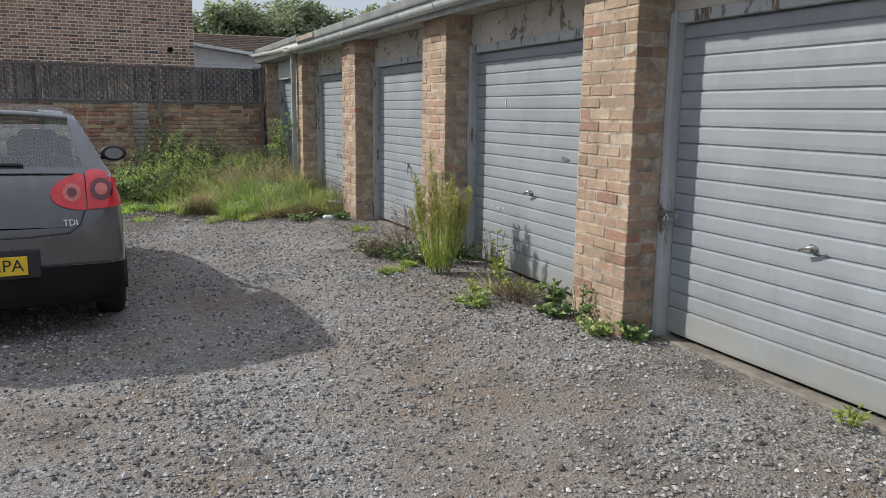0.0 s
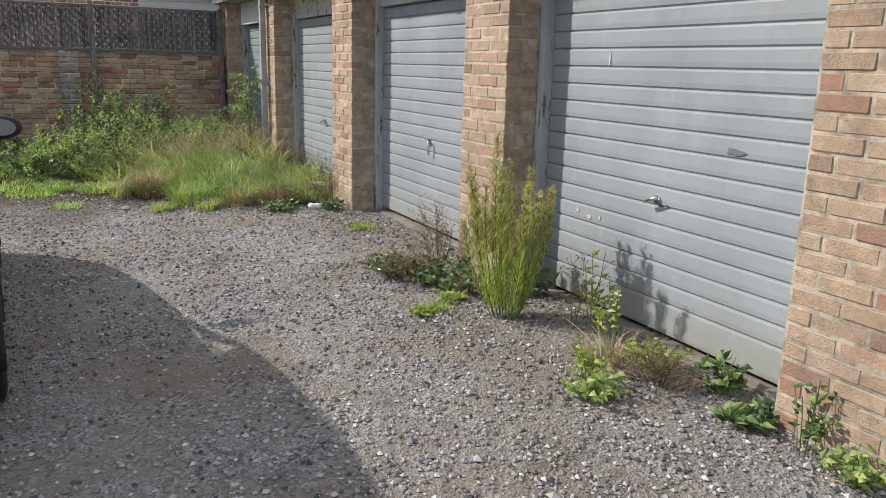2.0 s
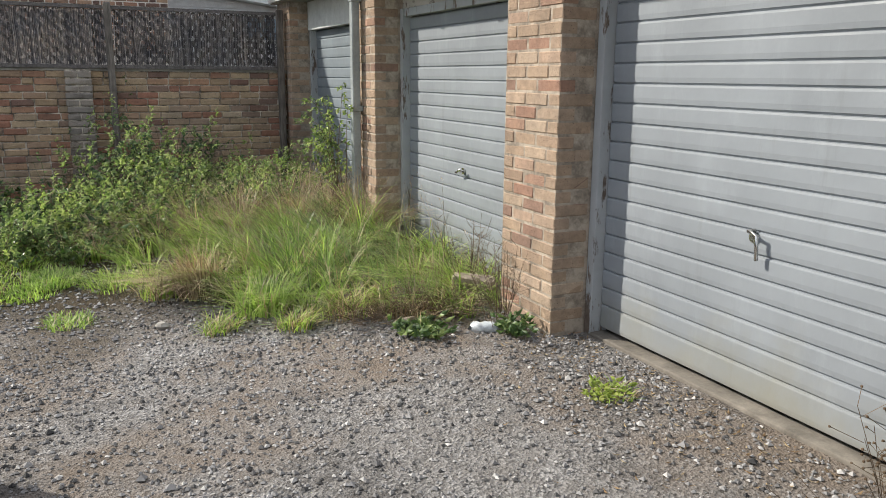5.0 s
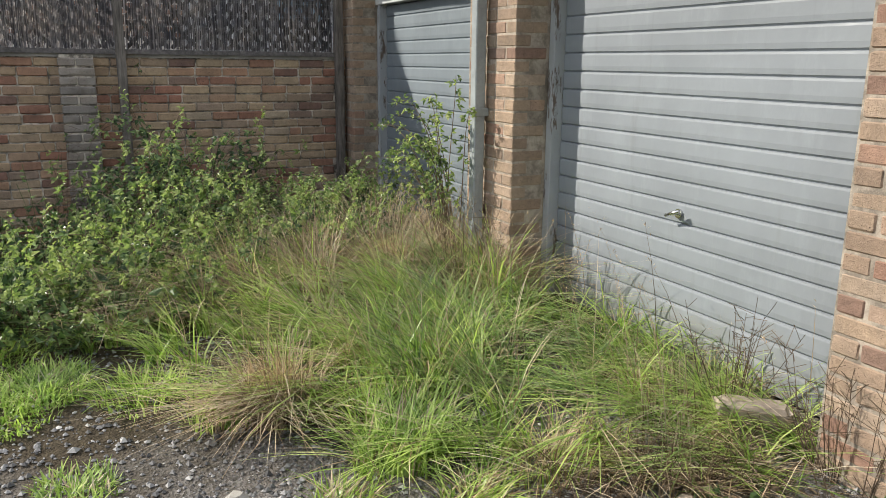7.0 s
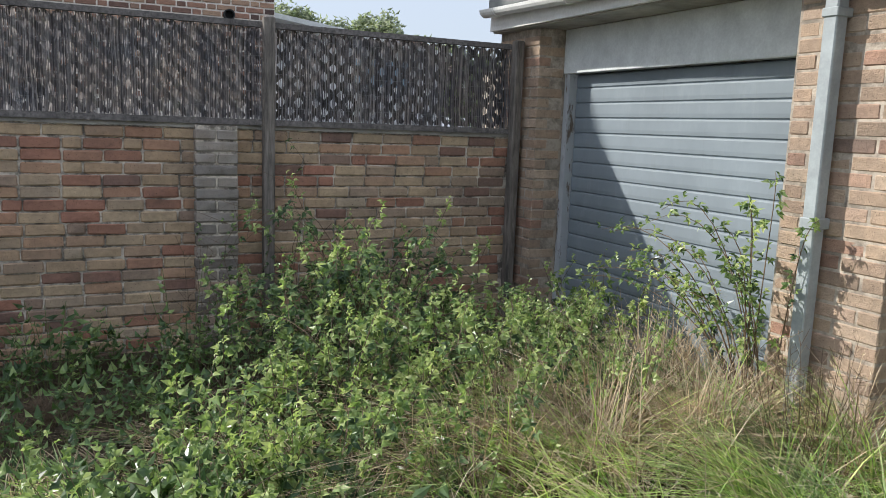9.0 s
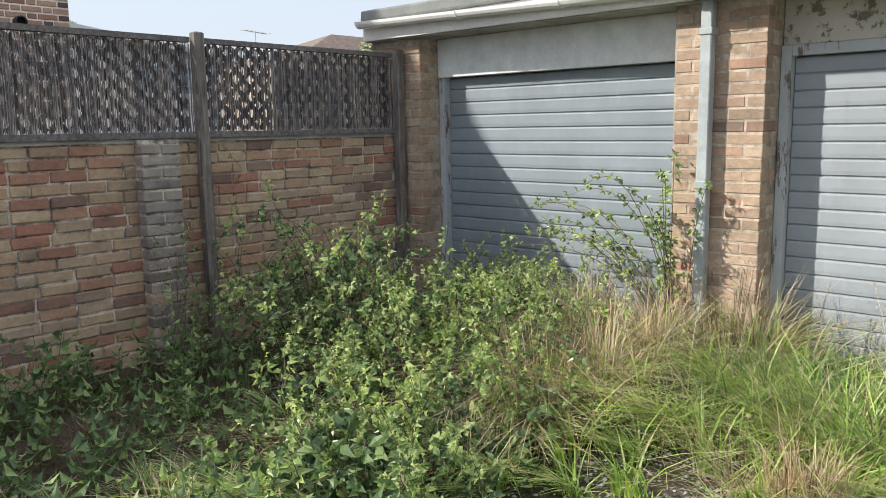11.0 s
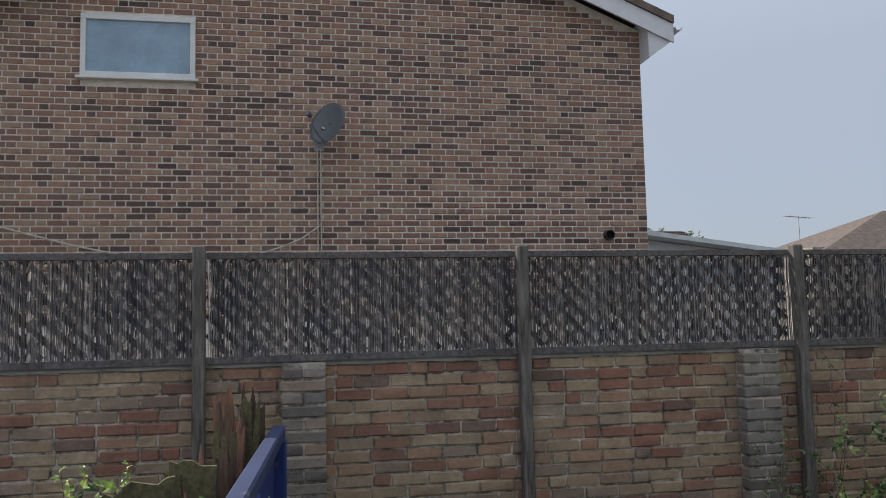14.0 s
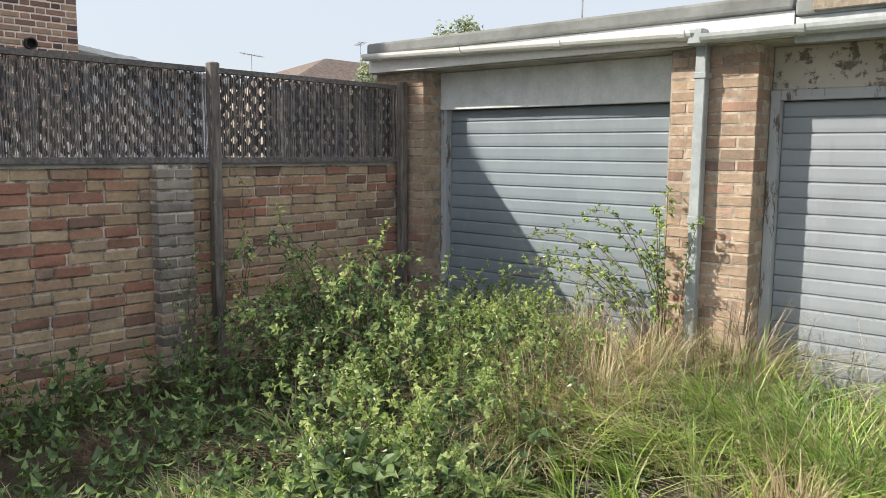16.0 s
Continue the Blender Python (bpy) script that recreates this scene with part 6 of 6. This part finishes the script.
def debris():
    rnd = random.Random(77)
    b = Build()
    for _ in range(2600):
        x = 3.1 - abs(rnd.gauss(0, 0.55))
        y = rnd.uniform(1.5, 10.5)
        if rnd.random() > 0.25 + 1.1 * max(0, noise.noise((x * 1.5, y * 0.9, 33))) + 0.5 * (x > 2.75):
            continue
        d = rdir(rnd, -0.1, 0.25)
        leaf(b, Vector((x, y, ground_z(x, y) + 0.008)), d, Vector((-d.y, d.x, 0)).normalized(), rnd.uniform(0.015, 0.05), rnd.uniform(0.003, 0.014))
    part("leaf_litter", b, mat_leaf("dead_leaf", [(0.0, (0.14, 0.09, 0.055)), (0.5, (0.3, 0.21, 0.13)), (1.0, (0.5, 0.42, 0.3))], 0.2, 0.8), None, "dry leaf litter and straw strewn before the doors", False, "stuff", "leaf litter")
    w = thing("wall_creeper", (0.9, WALL_Y - 0.1, 0.3), "thin creeper shoots hanging on the wall pier", "creeper", "brambles")
    lv, cn = Build(), Build()
    for i in range(9):
        x0 = rnd.uniform(0.5, 1.15)
        top = rnd.uniform(0.9, 1.62)
        pts = [Vector((x0 + 0.25 * rnd.uniform(-1, 1) * f * f + 0.03 * math.sin(5 * f), WALL_Y - 0.14 - 0.06 * math.sin(3 * f), 0.3 + (top - 0.3) * f)) for f in np.linspace(0, 1, 8)]
        cn.tube(pts, 0.003, 4, False, 0.0012)
        for q in range(3, 8):
            for _ in range(2):
                compound(lv, rnd, pts[q].lerp(pts[q - 1], rnd.random()), rdir(rnd), 0.03 * rnd.uniform(0.6, 1.3))
    part("cane_tangle", cn, CANE, w, kind="stuff")
    part("foliage", lv, LEAF_BRAMBLE, w, kind="stuff")


debris()


def mat_stones():
    m, nt, b = nodes_of("loose_chippings", 0.9, 0.0, 0.25)
    rnd = nt.nodes.new("ShaderNodeNewGeometry").outputs["Random Per Island"]
    c = ramp(nt, rnd, [(0.0, grey(0.06)), (0.3, (0.19, 0.185, 0.18)), (0.65, (0.3, 0.295, 0.29)), (0.95, (0.44, 0.43, 0.415)), (1.0, (0.62, 0.6, 0.57))])
    c = mix(nt, 0.5, c, ramp(nt, noise_node(nt, 150, 4, 0.6, where(nt)), [(0.3, grey(0.6)), (0.7, grey(1.15))]), "MULTIPLY")
    nt.links.new(c, b.inputs["Base Color"])
    return m


def gravel():
    rng = np.random.default_rng(4)
    n = 110000
    x = rng.uniform(-2.0, 3.12, n)
    y = rng.uniform(0.6, 12.6, n) ** 1.0
    near = np.array([noise.noise((a * 1.2, c * 1.2, 4.0)) for a, c in zip(x, y)])
    keep = rng.random(n) < 0.6 + 0.7 * near
    x, y = x[keep], y[keep]
    n = len(x)
    z = np.array([ground_z(a, c) for a, c in zip(x, y)])
    r = 0.004 + 0.012 * rng.random(n) ** 2.0 + (rng.random(n) < 0.02) * 0.012 * rng.random(n)
    dirs = np.array([(1, 0, 0), (0.2, 1, 0.1), (-1, 0.1, 0), (-0.1, -1, 0), (0, 0, 0.75), (0, 0, -0.6)])
    v = np.empty((n, 6, 3))
    ang = rng.uniform(0, 6.28, n)
    for k in range(6):
        s = r * rng.uniform(0.65, 1.35, n)
        dx, dy, dz = dirs[k]
        v[:, k, 0] = x + s * (dx * np.cos(ang) - dy * np.sin(ang))
        v[:, k, 1] = y + s * (dx * np.sin(ang) + dy * np.cos(ang))
        v[:, k, 2] = z + r * 0.3 + s * dz
    tri = np.array([(0, 1, 4), (1, 2, 4), (2, 3, 4), (3, 0, 4), (1, 0, 5), (2, 1, 5), (3, 2, 5), (0, 3, 5)])
    f = (np.arange(n)[:, None, None] * 6 + tri).reshape(-1, 3)
    b = Build()
    b.v, b.f = v.reshape(-1, 3).tolist(), f.tolist()
    part("gravel_chippings", b, mat_stones(), None, "loose grey stone chippings strewn over the yard", False, "stuff", "gravel")


gravel()


# ---- distance ----
# leaf green paled and greyed: the haze of distance is in the colour
LEAF_HAZED = mat_leaf("hazed_tree_leaf", [(0.0, (0.16, 0.2, 0.15)), (0.5, (0.33, 0.38, 0.27)), (1.0, (0.52, 0.56, 0.44))], 0.5, 0.6)
BARK = mat_wood("bark", (0.05, 0.04, 0.03), (0.16, 0.13, 0.1))


def tree(x, y, h, r, seed, size=0.16, n=2600, label="leafy tree beyond the houses", low=0.3):
    rnd = random.Random(seed)
    t = thing("tree", (x, y, 0), label, "tree", "distant trees")
    tr, lv = Build(), Build()
    tr.tube([(x, y, 0), (x + 0.1, y, h * 0.4), (x, y + 0.1, h * 0.8)], 0.035 * h, 8, True, 0.01 * h)
    blobs = []
    for i in range(16):
        a, z = rnd.uniform(0, 6.28), rnd.uniform(low, 0.92)
        q = r * rnd.uniform(0.25, 0.85) * math.sqrt(max(0.1, 1 - ((z - 0.6) / 0.5) ** 2))
        c = Vector((x + q * math.cos(a), y + q * math.sin(a), h * z))
        blobs.append((c, r * rnd.uniform(0.25, 0.5)))
        tr.tube([(x, y, h * z * 0.55), (Vector((x, y, h * z * 0.8)) + c) / 2, c], 0.012 * h, 5, False, 0.003 * h)
    for i in range(n):
        c, q = blobs[i % len(blobs)]
        d = rdir(rnd, -0.8, 1.0)
        p = c + d * q * rnd.uniform(0.55, 1.15) ** 1.0
        dd = rdir(rnd, -0.6, 0.8)
        leaf(lv, p, dd, dd.orthogonal().normalized(), size * rnd.uniform(0.7, 1.4), size * 0.6)
    part("trunk", tr, BARK, t)
    part("crown", lv, LEAF_HAZED, t)


for i, (x, y, h, r) in enumerate([(18.0, 148, 18.0, 7.0), (23.0, 148, 20.5, 5.5), (27.0, 152, 19.0, 6.5), (32.0, 147, 21.5, 6.5), (36.5, 150, 19.5, 6.0), (41.0, 146, 21.0, 6.0), (44.0, 149, 20.2, 5.5), (47.5, 150, 21.0, 6.0), (51.5, 144, 20.6, 5.5), (55.5, 149, 20.0, 5.5), (59.0, 146, 18.8, 5.0), (62.5, 145, 18.2, 5.0), (66.0, 144, 17.4, 4.5), (70.0, 142, 15.8, 4.5), (38.5, 158, 18.5, 7.0), (49.5, 158, 18.5, 7.0)]):
    tree(x, y, h * 0.99, r * 1.1, 300 + i, 0.9, 3600, low=0.2)
tree(-9.8, 28.5, 5.0, 1.6, 320, 0.2, 2600, "broad-leaved tree beside the house")
tree(-7.2, 17.7, 4.2, 1.3, 323, 0.15, 600, "thin leafy branches beside the house", 0.4)
tree(17.0, 27.0, 6.0, 0.95, 321, 0.16, 1200, "leafy tree behind the garages")
tree(13.0, 26.5, 4.3, 0.75, 322, 0.14, 900, "dark tree by the far roof", 0.4)


def outbuildings():
    t = thing("outbuilding", (3.6, 23.5, 0), "white weatherboarded extension with a shallow roof", "outbuilding")
    b = Build()
    prof = [(2.2, 0.0), (5.3, 0.0), (5.3, 2.75), (2.2, 3.15)]
    b.v = [(x, 22.0, z) for x, z in prof] + [(x, 27.0, z) for x, z in prof]
    b.f = [(3, 2, 1, 0), (4, 5, 6, 7)] + [(i, (i + 1) % 4, (i + 1) % 4 + 4, i + 4) for i in range(4)]
    part("wall", b, WHITE_BOARD, t)
    for i in range(14):
        z = 1.4 + i * 0.13
        x1 = 5.3 if z < 2.6 else min(5.3, 5.3 - (z + 0.11 - 2.75) * 3.1 / 0.4)
        if x1 > 2.6:
            part("board", Build().box((2.22, 21.975, z), (x1, 21.998, z + 0.118)), WHITE_BOARD, t)
    part("roof", Build().obox(Matrix.Translation((3.72, 24.4, 3.0)) @ pose(0, 0, 0, 0, 7.4, 0), 3.6, 5.6, 0.07), LINTEL_END, t, "pale sheet roof")
    w = part("window", Build().box((3.75, 21.95, 2.2), (4.85, 21.99, 2.72)), UPVC, t)
    pn = part("window_pane", Build().box((3.83, 21.94, 2.26), (4.77, 21.955, 2.66)), PANE, t)
    h = thing("bungalow", (6.5, 32, 0), "low house with a brown tiled roof", "house", "far houses")
    part("wall", Build().box((1.5, 31, 0), (9.6, 37, 3.2)), GARAGE_MORTAR, h)
    r = Build()
    r.v = [(1.2, 30.6, 3.2), (10.0, 30.6, 3.2), (10.0, 34, 4.55), (1.2, 34, 4.55), (10.0, 37.4, 3.2), (1.2, 37.4, 3.2)]
    r.f = [(0, 1, 2, 3), (3, 2, 4, 5), (0, 3, 5), (1, 4, 2)]
    roof = part("roof", r, ROOF_TILE, h, "brown ribbed tiles")
    rows = Build()
    for i in range(16):
        f = i / 16
        rows.box((1.2, 30.58 + 3.4 * f, 3.2 + 1.35 * f), (10.0, 30.63 + 3.4 * f, 3.235 + 1.35 * f))
    part("tile_relief", rows, ROOF_TILE, h)
    g = thing("far_house", (25, 43, 0), "far house with a tiled roof and chimney", "house", "far houses")
    part("wall", Build().box((19.5, 40.5, 0), (31, 47, 4.6)), GARAGE_MORTAR, g)
    r = Build()
    r.v = [(19.6, 40, 4.4), (31.5, 40, 4.4), (29.0, 43.5, 6.6), (25.6, 43.5, 6.6), (31.5, 47, 4.4), (19.6, 47, 4.4)]
    r.f = [(0, 1, 2, 3), (1, 4, 2), (2, 4, 5, 3), (0, 3, 5)]
    part("roof", r, ROOF_TILE, g)
    f = thing("side_extension", (-8.2, 24, 0), "flat-roofed brick extension with a white fascia", "outbuilding")
    part("wall", Build().box((-11.5, 22.6, 0), (HX0 - 0.02, 27, 2.98)), HOUSE_MORTAR, f)
    part("fascia", Build().box((-8.6, 22.45, 2.98), (HX0 - 0.02, 27.1, 3.17)), WHITE_BOARD, f)
    part("roof", Build().box((-8.65, 22.4, 3.17), (HX0 - 0.02, 27.2, 3.24)), FELT, f)
    for x, y, z, w, a in ((15.0, 35, 5.15, 1.3, 20), (24.9, 40, 7.0, 1.3, 60), (8.7, 17.2, 4.25, 0.18, 30)):
        ae = thing("tv_aerial", (x, y, 0.0), "thin metal television aerial on a pole", "aerial", "aerials")
        part("pole", Build().tube([(x, y, 0.0), (x, y, z + 0.02)], 0.014, 6), STEEL, ae)
        d = Vector((math.cos(radians(a)), math.sin(radians(a)), 0))
        c = Vector((x, y, z))
        part("boom", Build().tube([c - d * w * 0.55, c + d * w * 0.55], 0.014, 5), STEEL, ae)
        s = Vector((-d.y, d.x, 0))
        for k in range(7):
            q = c + d * w * (-0.5 + k / 6)
            part("element", Build().tube([q - s * 0.2, q + s * 0.2], 0.008, 4), STEEL, ae)


outbuildings()


# ---- bricks, last ----
def wall_bricks():
    rnd = random.Random(71)
    long_m = [brick_mesh("wall_stretcher", 0.2145, 0.1, WALL_BRICK, 0.0645, 0.003, i) for i in range(8)]
    head_m = [brick_mesh("wall_header", 0.103, 0.1, WALL_BRICK, 0.0645, 0.003, i) for i in range(5)]
    dark_l = [brick_mesh("pier_stretcher", 0.262, 0.1, PIER_BRICK, 0.061, 0.003, i) for i in range(4)]
    dark_h = [brick_mesh("pier_header", 0.126, 0.1, PIER_BRICK, 0.061, 0.003, i) for i in range(4)]
    rest = Build()
    made = 0
    k, z = 0, 0.12
    while z + 0.06 < WALL_TOP:
        x = WALL_L + (0.1125 if k % 2 else 0.0) + rnd.uniform(-0.02, 0.02)
        while x < WALL_R - 0.2:
            header = rnd.random() < 0.13
            ln = 0.1035 if header else 0.2155
            y = WALL_Y + rnd.uniform(-0.005, 0.006)
            if -3.05 < x < 0.53 and z > 0.55 and made < 290:
                o = new("brick", rnd.choice(head_m if header else long_m))
                o.location = (x, y, z + rnd.uniform(-0.002, 0.002))
                o.rotation_euler = (0, rnd.uniform(-0.012, 0.012), rnd.uniform(-0.012, 0.012))
                under(o, wall)
                made += 1
            else:
                k0 = len(rest.v)
                rest.cham((x, y, z), (x + ln - 0.001, y + 0.1, z + 0.0645), 0.007)
                rest.v[k0:] = [tuple(c + rnd.uniform(-0.003, 0.003) for c in p) for p in rest.v[k0:]]
            x += ln + 0.0095
        for a, b in WALL_PIERS:
            cells = [(a, dark_l)] if k % 2 == 0 else [(a, dark_h), (a + 0.136, dark_h)]
            for xx, me in cells:
                o = new("brick", rnd.choice(me))
                o.location = (xx + rnd.uniform(-0.003, 0.003), WALL_Y - 0.11 + rnd.uniform(-0.003, 0.003), z)
                under(o, wall)
        z += COURSE
        k += 1
    part("bricks_beyond", rest, WALL_BRICK_REST, wall, kind="stuff")
    cap = thing("wall_coping", (-3, WALL_Y, WALL_TOP), "crumbling mortar along the top of the wall", "coping", "", "structure")
    b = Build()
    n = 90
    prof = [(-0.03, -0.02), (-0.02, 0.008), (0.16, 0.008), (0.17, -0.02)]
    b.sweep([(-a, c) for a, c in prof], [(WALL_L + (WALL_R - WALL_L) * i / n, WALL_Y + 0.02 + 0.01 * noise.noise((i * 0.7, 0, 0)), WALL_TOP - 0.012 + 0.008 * noise.noise((i * 0.9, 3, 0))) for i in range(n + 1)], True)
    part("mortar_cap", b, CONCRETE, cap)


wall_bricks()


def house_bricks():
    rnd = random.Random(81)
    s_m, h_m = brick_mesh("house_stretcher", 0.207, 0.03, HOUSE_BRICK, 0.0545), brick_mesh("house_header", 0.0945, 0.03, HOUSE_BRICK, 0.0545)
    rest = Build()
    made, k, z = 0, 0, 1.9
    while z < APEX - 0.1:
        x, i = HX0, k
        while x < HX1 - 0.03:
            head = i % 2 == 0
            full = 0.1025 if head else 0.215
            if x == HX0 and k % 2:
                full = 0.16
            x0, x1 = x, min(x + full, HX1)
            if HX1 - x1 < 0.04:
                x1 = HX1
            x = x1 + 0.01
            i += 1
            if z + 0.066 > min(gable_top(x0), gable_top(x1)):
                continue
            if z + 0.065 > 4.72 and z < 5.49:
                if x0 < -4.8 < x1:
                    x1 = -4.8
                elif x0 < -3.52 < x1:
                    x0 = -3.52
                elif -4.8 <= x0 and x1 <= -3.52:
                    continue
            y = HOUSE_Y + rnd.uniform(-0.002, 0.003)
            whole = abs(x1 - x0 - 0.1025) < 1e-6 or abs(x1 - x0 - 0.215) < 1e-6
            if -1.5 < x0 and 2.3 < z < 3.4 and made < 300 and whole:
                o = new("brick", h_m if x1 - x0 < 0.15 else s_m)
                o.location = (x0, y, z)
                under(o, house)
                made += 1
            else:
                rest.box((x0, y, z), (x1 - 0.008, y + 0.03, z + 0.0545))
        z += COURSE
        k += 1
    part("bricks_beyond", rest, HOUSE_BRICK_REST, house, kind="stuff")


house_bricks()
